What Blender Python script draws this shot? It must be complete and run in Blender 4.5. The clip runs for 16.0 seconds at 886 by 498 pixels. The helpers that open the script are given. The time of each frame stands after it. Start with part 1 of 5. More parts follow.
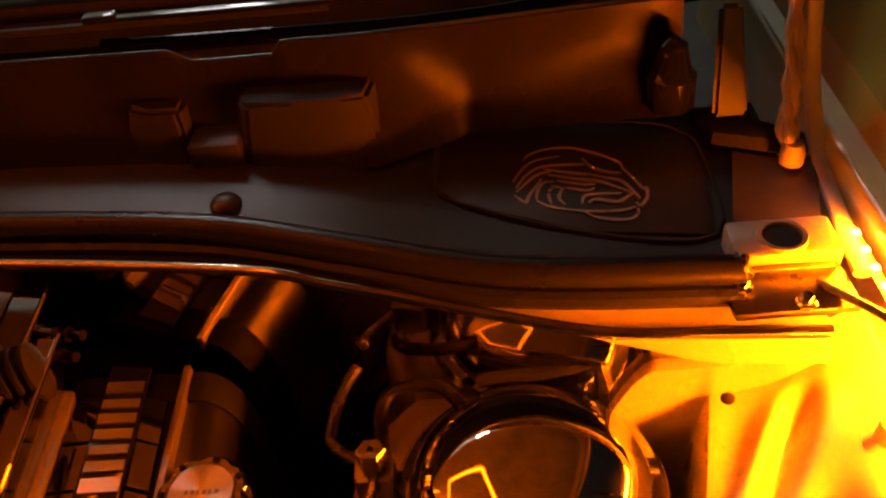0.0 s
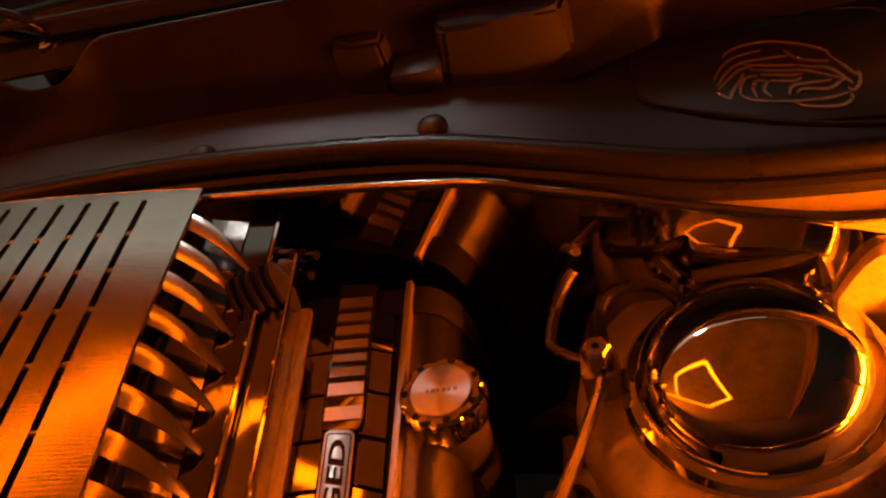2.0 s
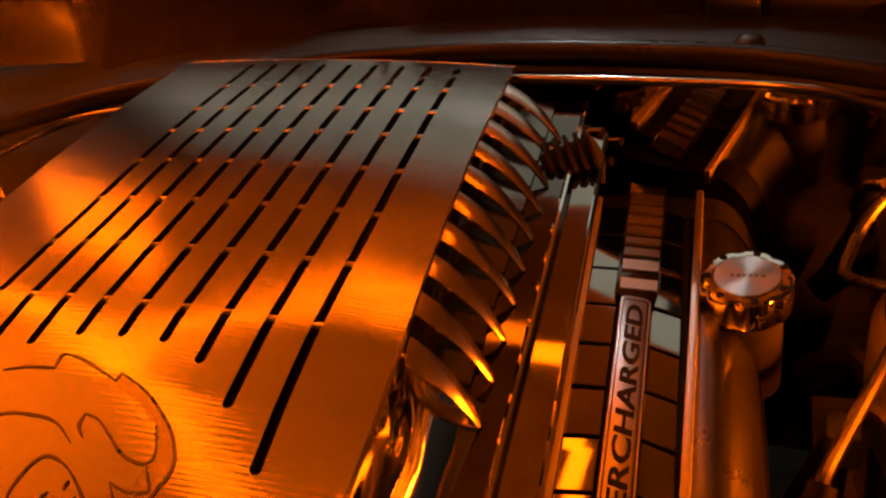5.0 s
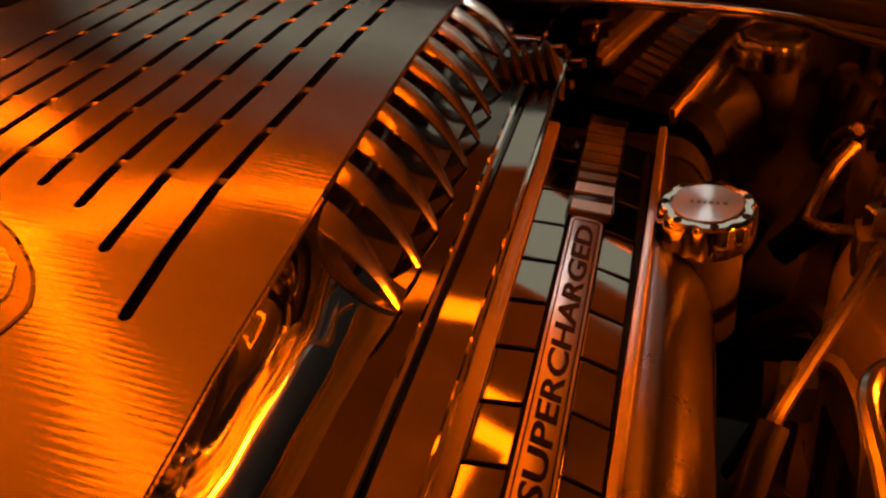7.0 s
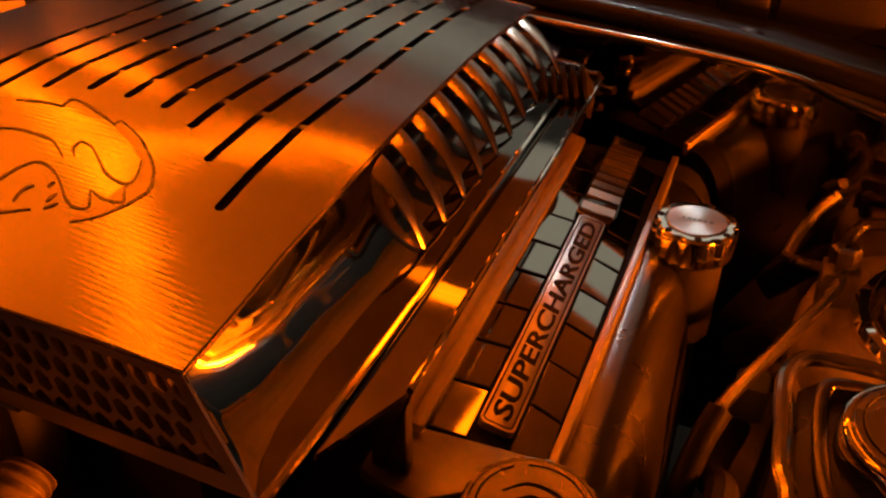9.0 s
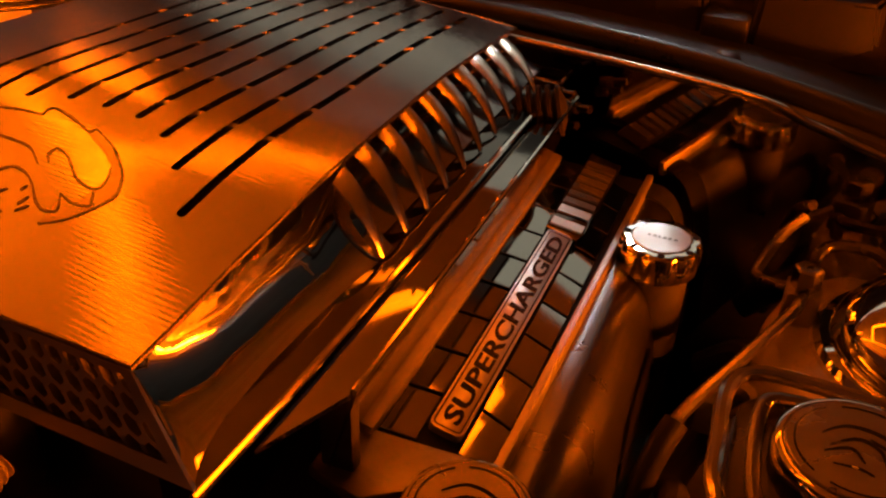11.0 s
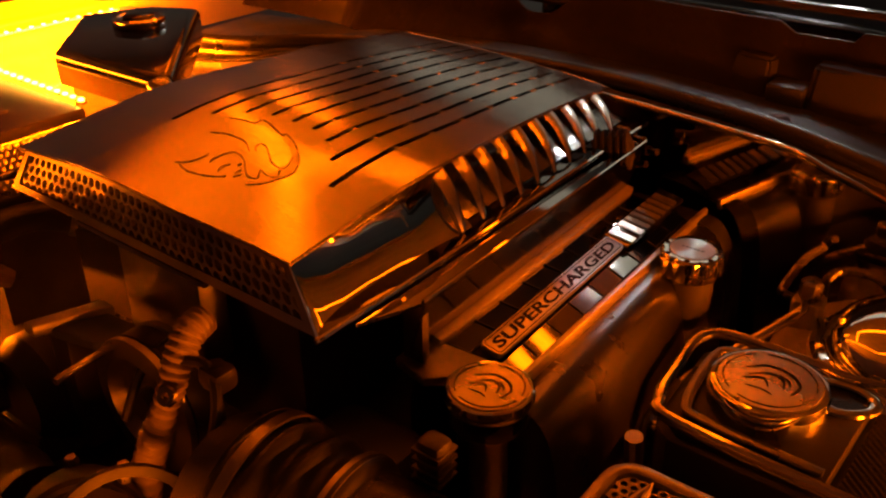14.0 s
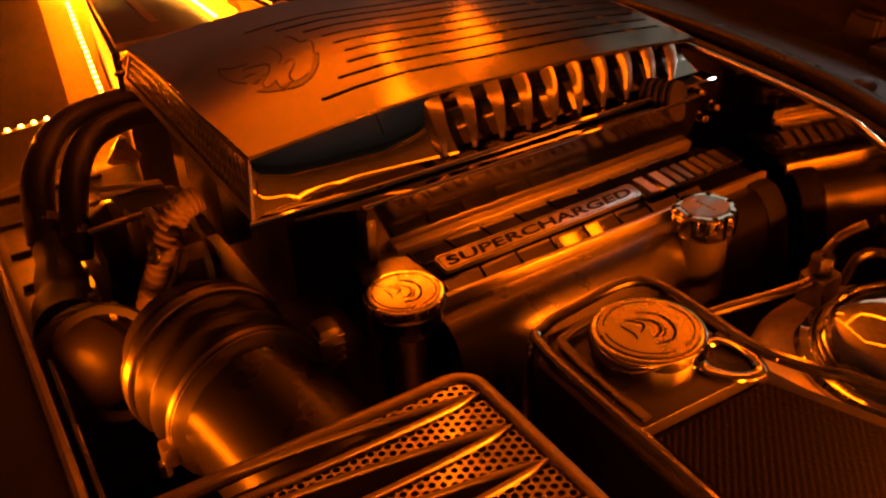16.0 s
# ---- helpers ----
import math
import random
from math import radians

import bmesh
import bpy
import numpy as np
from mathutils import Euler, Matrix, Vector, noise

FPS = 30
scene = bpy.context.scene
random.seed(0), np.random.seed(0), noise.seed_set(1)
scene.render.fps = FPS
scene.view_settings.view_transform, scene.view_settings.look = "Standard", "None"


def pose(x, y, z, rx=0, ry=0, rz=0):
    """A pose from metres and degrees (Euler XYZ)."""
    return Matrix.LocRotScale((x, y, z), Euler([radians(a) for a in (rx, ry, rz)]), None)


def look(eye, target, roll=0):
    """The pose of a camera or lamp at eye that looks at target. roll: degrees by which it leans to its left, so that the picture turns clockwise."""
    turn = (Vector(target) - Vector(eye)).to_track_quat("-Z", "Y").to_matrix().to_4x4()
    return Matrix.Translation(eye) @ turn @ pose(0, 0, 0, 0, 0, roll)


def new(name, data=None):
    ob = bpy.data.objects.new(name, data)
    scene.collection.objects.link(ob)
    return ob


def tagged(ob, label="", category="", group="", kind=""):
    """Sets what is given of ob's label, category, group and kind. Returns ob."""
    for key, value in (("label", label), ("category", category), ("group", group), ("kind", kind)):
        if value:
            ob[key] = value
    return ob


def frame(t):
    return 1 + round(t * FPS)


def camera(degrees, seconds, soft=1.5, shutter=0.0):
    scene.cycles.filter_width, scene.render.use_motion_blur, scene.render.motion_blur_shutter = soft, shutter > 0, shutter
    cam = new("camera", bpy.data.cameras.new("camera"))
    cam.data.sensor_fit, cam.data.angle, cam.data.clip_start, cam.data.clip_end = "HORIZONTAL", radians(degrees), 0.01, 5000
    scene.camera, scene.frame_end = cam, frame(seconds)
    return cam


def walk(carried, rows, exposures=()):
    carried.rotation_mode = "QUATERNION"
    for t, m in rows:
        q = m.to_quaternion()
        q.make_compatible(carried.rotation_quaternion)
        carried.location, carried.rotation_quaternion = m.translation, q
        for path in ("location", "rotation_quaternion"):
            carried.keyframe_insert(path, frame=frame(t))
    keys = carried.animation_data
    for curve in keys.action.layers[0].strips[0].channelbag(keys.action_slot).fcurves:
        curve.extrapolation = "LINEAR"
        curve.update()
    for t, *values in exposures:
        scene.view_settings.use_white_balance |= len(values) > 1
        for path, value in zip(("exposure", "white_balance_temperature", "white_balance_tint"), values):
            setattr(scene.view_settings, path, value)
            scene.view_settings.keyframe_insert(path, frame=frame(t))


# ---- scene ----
cam = camera(52.1, 16.0, soft=2.3)
PATH = [
    (0, (0.026, -0.042, 1.335), (-0.082, 1.484, 0.046), -7.0),
    (0.5, (0.026, -0.045, 1.339), (-0.144, 1.481, 0.058), -10.2),
    (1, (0.025, -0.055, 1.337), (-0.197, 1.449, 0.038), -12.9),
    (1.5, (0.006, -0.065, 1.336), (-0.293, 1.417, 0.027), -15.6),
    (2, (-0.022, -0.082, 1.328), (-0.467, 1.367, 0.023), -19.4),
    (2.5, (-0.045, -0.114, 1.334), (-0.614, 1.309, 0.049), -21.5),
    (3, (-0.065, -0.154, 1.294), (-0.625, 1.275, 0.012), -18.3),
    (3.5, (-0.054, -0.174, 1.309), (-0.708, 1.201, 0.012), -17.6),
    (4, (-0.088, -0.222, 1.314), (-0.808, 1.192, 0.097), -15.9),
    (6.5, (-0.201, -0.175, 1.139), (-0.807, 1.356, 0.004), -10.3),
    (7, (-0.163, -0.199, 1.161), (-0.773, 1.33, 0.025), -7.6),
    (7.5, (-0.136, -0.236, 1.163), (-0.77, 1.281, 0.024), -2.6),
    (8, (-0.13, -0.289, 1.187), (-0.781, 1.234, 0.067), -1.1),
    (10.5, (-0.09, -0.303, 1.189), (-0.809, 1.229, 0.123), 1.3),
    (11, (-0.078, -0.303, 1.198), (-0.801, 1.232, 0.138), 0.9),
    (11.5, (-0.055, -0.322, 1.204), (-0.781, 1.232, 0.175), -0.7),
    (12, (-0.041, -0.359, 1.211), (-0.764, 1.217, 0.216), -1.3),
    (12.5, (-0.034, -0.414, 1.235), (-0.773, 1.168, 0.26), -0.3),
    (13, (0.016, -0.419, 1.223), (-0.773, 1.143, 0.255), 0.2),
    (13.5, (0.052, -0.396, 1.212), (-0.852, 1.115, 0.263), 0.4),
    (14, (0.12, -0.473, 1.263), (-0.974, 0.917, 0.329), -0.7),
    (14.5, (0.22, -0.514, 1.297), (-0.961, 0.806, 0.366), -3.7),
    (15, (0.304, -0.468, 1.312), (-0.994, 0.737, 0.384), -5.3),
    (15.5, (0.362, -0.374, 1.261), (-1.063, 0.666, 0.32), -4.0),
    (16, (0.371, -0.299, 1.258), (-1.129, 0.561, 0.254), -3.4),
]
walk(cam, [(t, look(eye, target, roll)) for t, eye, target, roll in PATH])

# ---- world and light ----
world = bpy.data.worlds.new("night_garage")
scene.world = world
world.use_nodes = True
world.node_tree.nodes["Background"].inputs[0].default_value = (0.02, 0.014, 0.010, 1)
world.node_tree.nodes["Background"].inputs[1].default_value = 0.06

AMBER = (1.0, 0.131, 0.0006)


def strip_lamp(name, a, b, down, watts, width=0.012, spread=180):
    """A long thin lamp from a to b that shines towards down: the run of an LED strip."""
    a, b, down = Vector(a), Vector(b), Vector(down)
    data = bpy.data.lights.new(name, "AREA")
    data.shape, data.size, data.size_y = "RECTANGLE", (b - a).length, width
    data.energy, data.color, data.spread = watts, AMBER, radians(spread)
    ob = new(name, data)
    x = (b - a).normalized()
    z = -(down - x * down.dot(x)).normalized()
    y = z.cross(x)
    ob.matrix_world = Matrix.Translation((a + b) / 2) @ Matrix((x, y, z)).transposed().to_4x4()
    return ob

HOOD_AT = Matrix.Translation((-0.488, 0.74, 1.22)) @ Euler((radians(-38), 0, 0)).to_matrix().to_4x4()
PENTAGON = [(-0.40, -0.38), (-0.06, -0.14), (0.30, -0.16), (0.30, -0.55), (-0.02, -0.68)]
HOOD_RUNS = list(zip(PENTAGON, PENTAGON[1:] + PENTAGON[:1])) + [((-0.76, 0.03), (-0.43, -0.10)), ((-0.80, -0.14), (-0.40, -0.38))]
for a, b in HOOD_RUNS:
    strip_lamp("hood_led_run", HOOD_AT @ Vector((*a, -0.024)), HOOD_AT @ Vector((*b, -0.024)), HOOD_AT.to_3x3() @ Vector((0, 0, -1)), 0.30, 0.025)
strip_lamp("fender_led_run_right", (0.300, 0.16, 0.876), (0.300, 0.50, 0.876), (-1, 0, -0.9), 21.0)
strip_lamp("fender_led_front_right", (0.300, -0.30, 0.876), (0.300, 0.14, 0.876), (-1, 0, -0.5), 0.5)
strip_lamp("fender_led_rise_right", (0.298, 0.16, 0.880), (0.298, 0.54, 0.884), (-1, 0, 0.5), 0.7, spread=120)
strip_lamp("fender_led_run_left", (-1.285, 0.02, 0.912), (-1.285, 0.42, 0.912), (0.25, 0, -1), 70.0)
strip_lamp("fender_led_rise_left", (-1.283, 0.02, 0.916), (-1.283, 0.42, 0.916), (0.4, 0, 1.0), 9.0, spread=100)
strip_lamp("fender_led_wash_left", (-1.295, -0.02, 0.905), (-1.295, 0.50, 0.905), (-1, 0, 0.1), 22.0)
strip_lamp("air_box_led_run", (-0.81, 0.062, 0.937), (-1.148, 0.070, 0.937), (0, 1, 0.2), 1.2)
strip_lamp("air_box_inner_led_run", (-0.828, -0.070, 0.910), (-0.828, 0.040, 0.910), (-1, 0, -0.8), 0.35, 0.006)
strip_lamp("front_led_run", (-0.34, -0.278, 0.797), (0.10, -0.280, 0.792), (0, 1, 0.3), 1.9)
strip_lamp("air_box_foot_led_run", (-0.924, -0.102, 0.825), (-1.25, -0.070, 0.886), (0, 0.35, 1), 1.2)
strip_lamp("bay_floor_led_run", (-0.914, -0.10, 0.824), (-0.892, -0.235, 0.824), (1, 0, 0.2), 5.0, 0.008)


# ---- materials ----
def mat(name, col, rough=0.5, metal=0.0, grain=0.0, grain_scale=300.0, stretch=(1, 1, 1), stain=0.0, stain_scale=14.0,
        coat=0.0, rough_var=0.0, spec=0.5, col2=None, aniso=0.0, radial=False, ripple=None):
    m = bpy.data.materials.new(name)
    m.use_nodes = True
    nt = m.node_tree
    p = nt.nodes["Principled BSDF"]
    p.inputs["Base Color"].default_value = (*col, 1)
    p.inputs["Roughness"].default_value = rough
    p.inputs["Metallic"].default_value = metal
    p.inputs["Coat Weight"].default_value = coat
    p.inputs["Coat Roughness"].default_value = 0.06
    p.inputs["Specular IOR Level"].default_value = spec
    if aniso > 0:
        p.inputs["Anisotropic"].default_value = aniso
        if radial:
            tg = nt.nodes.new("ShaderNodeTangent")
            tg.direction_type, tg.axis = "RADIAL", "Z"
            nt.links.new(tg.outputs["Tangent"], p.inputs["Tangent"])
        else:
            tg = nt.nodes.new("ShaderNodeCombineXYZ")
            tg.inputs[0].default_value = 1.0
            nt.links.new(tg.outputs[0], p.inputs["Tangent"])
    tc = nt.nodes.new("ShaderNodeTexCoord")
    mp = nt.nodes.new("ShaderNodeMapping")
    mp.inputs["Scale"].default_value = stretch
    nt.links.new(tc.outputs["Object"], mp.inputs["Vector"])
    if grain > 0:
        n = nt.nodes.new("ShaderNodeTexNoise")
        n.inputs["Scale"].default_value = grain_scale
        n.inputs["Detail"].default_value = 3
        nt.links.new(mp.outputs["Vector"], n.inputs["Vector"])
        b = nt.nodes.new("ShaderNodeBump")
        b.inputs["Strength"].default_value = grain
        b.inputs["Distance"].default_value = 0.001
        nt.links.new(n.outputs["Fac"], b.inputs["Height"])
        nt.links.new(b.outputs["Normal"], p.inputs["Normal"])
        if ripple:
            scale, along, strength = ripple
            mr = nt.nodes.new("ShaderNodeMapping")
            mr.inputs["Scale"].default_value = along
            mr.inputs["Rotation"].default_value = (0, 0, radians(-6))
            nt.links.new(tc.outputs["Object"], mr.inputs["Vector"])
            w = nt.nodes.new("ShaderNodeTexWave")
            w.bands_direction = "Y"
            w.inputs["Scale"].default_value = scale
            w.inputs["Distortion"].default_value = 12.0
            w.inputs["Detail"].default_value = 2
            w.inputs["Detail Scale"].default_value = 0.35
            nt.links.new(mr.outputs["Vector"], w.inputs["Vector"])
            b2 = nt.nodes.new("ShaderNodeBump")
            b2.inputs["Strength"].default_value = strength
            b2.inputs["Distance"].default_value = 0.001
            nt.links.new(w.outputs["Fac"], b2.inputs["Height"])
            nt.links.new(b2.outputs["Normal"], b.inputs["Normal"])
    s = nt.nodes.new("ShaderNodeTexNoise")
    s.inputs["Scale"].default_value = stain_scale
    s.inputs["Detail"].default_value = 6
    s.inputs["Roughness"].default_value = 0.6
    nt.links.new(tc.outputs["Object"], s.inputs["Vector"])
    if stain > 0:
        mix = nt.nodes.new("ShaderNodeMix")
        mix.data_type = "RGBA"
        c2 = col2 if col2 else tuple(c * (1 - stain) for c in col)
        mix.inputs[6].default_value = (*col, 1)
        mix.inputs[7].default_value = (*c2, 1)
        ramp = nt.nodes.new("ShaderNodeMapRange")
        ramp.inputs[1].default_value, ramp.inputs[2].default_value = 0.38, 0.68
        nt.links.new(s.outputs["Fac"], ramp.inputs[0])
        nt.links.new(ramp.outputs[0], mix.inputs[0])
        nt.links.new(mix.outputs[2], p.inputs["Base Color"])
    if rough_var > 0:
        r = nt.nodes.new("ShaderNodeMapRange")
        r.inputs[1].default_value, r.inputs[2].default_value = 0.3, 0.7
        r.inputs[3].default_value, r.inputs[4].default_value = max(0.02, rough - rough_var), rough + rough_var
        nt.links.new(s.outputs["Fac"], r.inputs[0])
        nt.links.new(r.outputs[0], p.inputs["Roughness"])
    return m


def glow(name, col, strength):
    m = bpy.data.materials.new(name)
    m.use_nodes = True
    p = m.node_tree.nodes["Principled BSDF"]
    p.inputs["Base Color"].default_value = (*col, 1)
    p.inputs["Emission Color"].default_value = (*col, 1)
    p.inputs["Emission Strength"].default_value = strength
    return m


CHROME = mat("chrome", (0.78, 0.78, 0.78), 0.05, 1.0, rough_var=0.03, stain_scale=30)
MIRROR = mat("polished_steel", (0.62, 0.61, 0.60), 0.035, 1.0, grain=0.02, grain_scale=25, rough_var=0.02, stain_scale=18)
BRUSHED = mat("brushed_aluminium", (0.66, 0.65, 0.63), 0.22, 1.0, aniso=0.6, grain=0.22, grain_scale=55, stretch=(0.12, 26, 1),
              rough_var=0.05, stain_scale=6, stain=0.08)
LIDM = mat("milled_aluminium", (0.66, 0.65, 0.63), 0.16, 1.0, aniso=0.40, grain=0.05, grain_scale=55, stretch=(0.12, 26, 1),
           rough_var=0.03, stain_scale=6, stain=0.08, ripple=(95.0, (0.22, 1.0, 1.0), 0.028))
WALLMIR = mat("dull_polished_steel", (0.46, 0.45, 0.44), 0.13, 1.0, grain=0.05, grain_scale=60, rough_var=0.04, stain_scale=20)
WALLPOL = mat("tinted_polished_steel", (0.38, 0.37, 0.36), 0.05, 1.0, grain=0.03, grain_scale=25, rough_var=0.02, stain_scale=18)
STRIPM = mat("polished_grey_strip", (0.33, 0.32, 0.31), 0.045, 1.0, grain=0.02, grain_scale=25, rough_var=0.02, stain_scale=18)
RAIL = mat("dull_rail_metal", (0.60, 0.58, 0.55), 0.42, 1.0, grain=0.1, grain_scale=400, rough_var=0.05)
INSERTM = mat("dim_polished_insert", (0.40, 0.39, 0.37), 0.05, 1.0, grain=0.02, grain_scale=25, rough_var=0.03, stain_scale=18)
NAMEM = mat("satin_name_plate", (0.72, 0.70, 0.68), 0.34, 1.0, grain=0.08, grain_scale=300, rough_var=0.05)
LIDDARK = mat("milled_aluminium_dull", (0.44, 0.43, 0.41), 0.24, 1.0, aniso=0.3, grain=0.12, grain_scale=55, stretch=(0.12, 26, 1))
CAPM = mat("worn_cap_metal", (0.56, 0.54, 0.52), 0.26, 1.0, grain=0.12, grain_scale=500, rough_var=0.08, stain=0.12)
SATIN = mat("satin_grey_metal", (0.175, 0.168, 0.16), 0.29, 1.0, grain=0.10, grain_scale=260, rough_var=0.03, stain=0.08)
RIBM = mat("polished_rib_metal", (0.62, 0.58, 0.52), 0.20, 1.0, grain=0.05, grain_scale=120, rough_var=0.05)
TURNED = mat("turned_aluminium", (0.46, 0.45, 0.44), 0.30, 1.0, grain=0.06, grain_scale=500, rough_var=0.04, aniso=0.85, radial=True)
GRILLE = mat("perforated_bronze_metal", (0.38, 0.36, 0.34), 0.36, 1.0, grain=0.15, grain_scale=300, rough_var=0.1)
BLACK = mat("black_plastic", (0.042, 0.038, 0.035), 0.42, 0.0, grain=0.25, grain_scale=420, stain=0.5, rough_var=0.1)
GLOSS = mat("gloss_black", (0.008, 0.008, 0.009), 0.09, 0.0, coat=0.6, rough_var=0.04)
RUBBER = mat("black_rubber", (0.020, 0.019, 0.018), 0.4, 0.0, spec=0.3, grain=0.2, grain_scale=350, rough_var=0.1)
# Near-black that puts the shade of gaps and holes into the colour.
HOLE = mat("recess_shade", (0.018, 0.017, 0.016), 0.8)
COWL = mat("grey_cowl_plastic", (0.020, 0.020, 0.020), 0.42, 0.0, spec=0.65, grain=0.2, grain_scale=700, stain=0.3, rough_var=0.06)
SEAL = mat("satin_black_rubber", (0.012, 0.0115, 0.011), 0.30, 0.0, spec=0.35, grain=0.1, grain_scale=350, rough_var=0.06)
SCREEN = mat("dark_brown_plastic", (0.016, 0.013, 0.011), 0.30, 0.0, spec=0.06, grain=0.06, grain_scale=60, stain=0.4, rough_var=0.08)
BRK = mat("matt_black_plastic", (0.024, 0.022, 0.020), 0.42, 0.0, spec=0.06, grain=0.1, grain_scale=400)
PAINT = mat("engine_bay_paint", (0.40, 0.37, 0.30), 0.3, 0.0, coat=0.4, grain=0.03, grain_scale=40, stain=0.22, rough_var=0.08)
BODY = mat("body_paint", (0.46, 0.36, 0.06), 0.22, 0.0, coat=0.9, rough_var=0.05)
FASCIA = mat("grey_front_fascia", (0.06, 0.056, 0.058), 0.4, 0.0, grain=0.1, grain_scale=500, stain=0.2)
STEEL = mat("dull_steel", (0.45, 0.44, 0.43), 0.38, 1.0, grain=0.15, grain_scale=300, stain=0.35, rough_var=0.1)
COPPER = mat("line_metal", (0.34, 0.33, 0.32), 0.25, 1.0, grain=0.08, grain_scale=400, rough_var=0.08)
CREAM = mat("tan_sleeve", (0.30, 0.24, 0.17), 0.55, 0.0, grain=0.35, grain_scale=160, stain=0.5)
HARN = mat("yellow_tan_tape", (0.52, 0.42, 0.22), 0.5, 0.0, grain=0.4, grain_scale=160, stain=0.5)
INK = mat("black_ink", (0.012, 0.012, 0.012), 0.6, spec=0.08)
BOXTOP = mat("ribbed_black", (0.008, 0.0075, 0.007), 0.6, 0.0, spec=0.04, grain=0.3, grain_scale=300, rough_var=0.08)
EMBLEM = mat("bronze_emblem", (0.46, 0.36, 0.27), 0.35, 0.5, grain=0.1, grain_scale=300)
FLOORM = mat("garage_concrete", (0.10, 0.095, 0.09), 0.7, 0.0, grain=0.3, grain_scale=40, stain=0.4, stain_scale=2)
WALLM = mat("garage_wall", (0.34, 0.32, 0.29), 0.8, 0.0, grain=0.2, grain_scale=60, stain=0.2, stain_scale=1.5)
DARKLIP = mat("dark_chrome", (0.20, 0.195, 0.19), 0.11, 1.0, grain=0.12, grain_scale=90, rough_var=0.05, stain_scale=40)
# Steel darkened in colour so the flange seems to mirror something dark.
DARKMIR = mat("dark_reflection_steel", (0.13, 0.125, 0.12), 0.05, 1.0, grain=0.03, grain_scale=40, rough_var=0.02, stain_scale=30)
LIP = mat("worn_chrome", (0.55, 0.54, 0.52), 0.14, 1.0, grain=0.05, grain_scale=200, rough_var=0.08, stain_scale=40)
# Lever grey darkened to near black for the hinge's shade on it.
LEVER = mat("shaded_lever_grey", (0.020, 0.021, 0.023), 0.5, 0.0, grain=0.08, grain_scale=300)
LED = glow("amber_led", (1.0, 0.40, 0.03), 45.0)
TAPE = mat("led_tape", (0.55, 0.42, 0.2), 0.5)
TUBE_LIGHT = glow("white_tube", (1.0, 0.95, 0.90), 150.0)
PANEL_LIGHT = glow("white_diffuser", (0.95, 0.95, 0.86), 0.3)
SOFT_LIGHT = glow("soft_white_panel", (1.0, 0.95, 0.90), 20.0)
DIM_LIGHT = glow("dim_diffuser", (0.95, 0.88, 0.66), 0.40)
UNDERHOOD = mat("hood_liner", (0.24, 0.21, 0.16), 0.6, 0.0, grain=0.5, grain_scale=120, stain=0.3)
GLASS = mat("dark_windscreen", (0.004, 0.004, 0.005), 0.04, 0.0, coat=0.5)


# ---- builders ----
def link(bm, name, material, smooth=True):
    bmesh.ops.recalc_face_normals(bm, faces=bm.faces[:])
    me = bpy.data.meshes.new(name)
    bm.to_mesh(me)
    bm.free()
    me.materials.append(material)
    if smooth:
        me.set_sharp_from_angle(angle=radians(35))
        for p in me.polygons:
            p.use_smooth = True
    return me


def part(name, bm, material, parent, label="", smooth=True):
    ob = new(name, link(bm, name, material, smooth))
    if parent:
        ob.parent = parent
    if label:
        tagged(ob, label)
    return ob


def thing(name, label, category, at=(0, 0, 0), rz=0, group="", kind=""):
    ob = new(name)
    ob.empty_display_size = 0.02
    ob.matrix_world = pose(*at, 0, 0, rz)
    return tagged(ob, label, category, group, kind)


def solo(name, bm, material, label, category, group="", kind="", smooth=True):
    return tagged(part(name, bm, material, None, "", smooth), label, category, group, kind)


def rrect(x0, y0, x1, y1, r, n=5):
    """A rounded rectangle, as a list of corners."""
    out = []
    for cx, cy, a0 in ((x1 - r, y1 - r, 0), (x0 + r, y1 - r, 90), (x0 + r, y0 + r, 180), (x1 - r, y0 + r, 270)):
        for i in range(n + 1):
            a = radians(a0 + 90 * i / n)
            out.append((cx + r * math.cos(a), cy + r * math.sin(a)))
    return out


def slab(bm, outline, z0, z1, bevel=0.0, seg=2, m=None):
    """An upright prism over an outline, its upper edges rounded."""
    m = m or Matrix()
    lo = [bm.verts.new(m @ Vector((x, y, z0))) for x, y in outline]
    hi = [bm.verts.new(m @ Vector((x, y, z1))) for x, y in outline]
    n = len(outline)
    bm.faces.new(lo[::-1])
    top = bm.faces.new(hi)
    for i in range(n):
        bm.faces.new((lo[i], lo[(i + 1) % n], hi[(i + 1) % n], hi[i]))
    if bevel > 0:
        bmesh.ops.bevel(bm, geom=list(top.edges), offset=bevel, segments=seg, affect="EDGES", profile=0.5)
    return bm


def box(bm, lo, hi, bevel=0.0, m=None, seg=2):
    r = bmesh.ops.create_cube(bm, size=1)
    s = Vector(hi) - Vector(lo)
    c = (Vector(hi) + Vector(lo)) / 2
    for v in r["verts"]:
        v.co = Vector((v.co.x * s.x, v.co.y * s.y, v.co.z * s.z)) + c
    if bevel > 0:
        es = list({e for v in r["verts"] for e in v.link_edges})
        out = bmesh.ops.bevel(bm, geom=es, offset=bevel, segments=seg, affect="EDGES", profile=0.5)
        vs = list({v for f in out["faces"] for v in f.verts} | {v for v in r["verts"] if v.is_valid})
    else:
        vs = r["verts"]
    if m:
        bmesh.ops.transform(bm, matrix=m, verts=vs)
    return bm


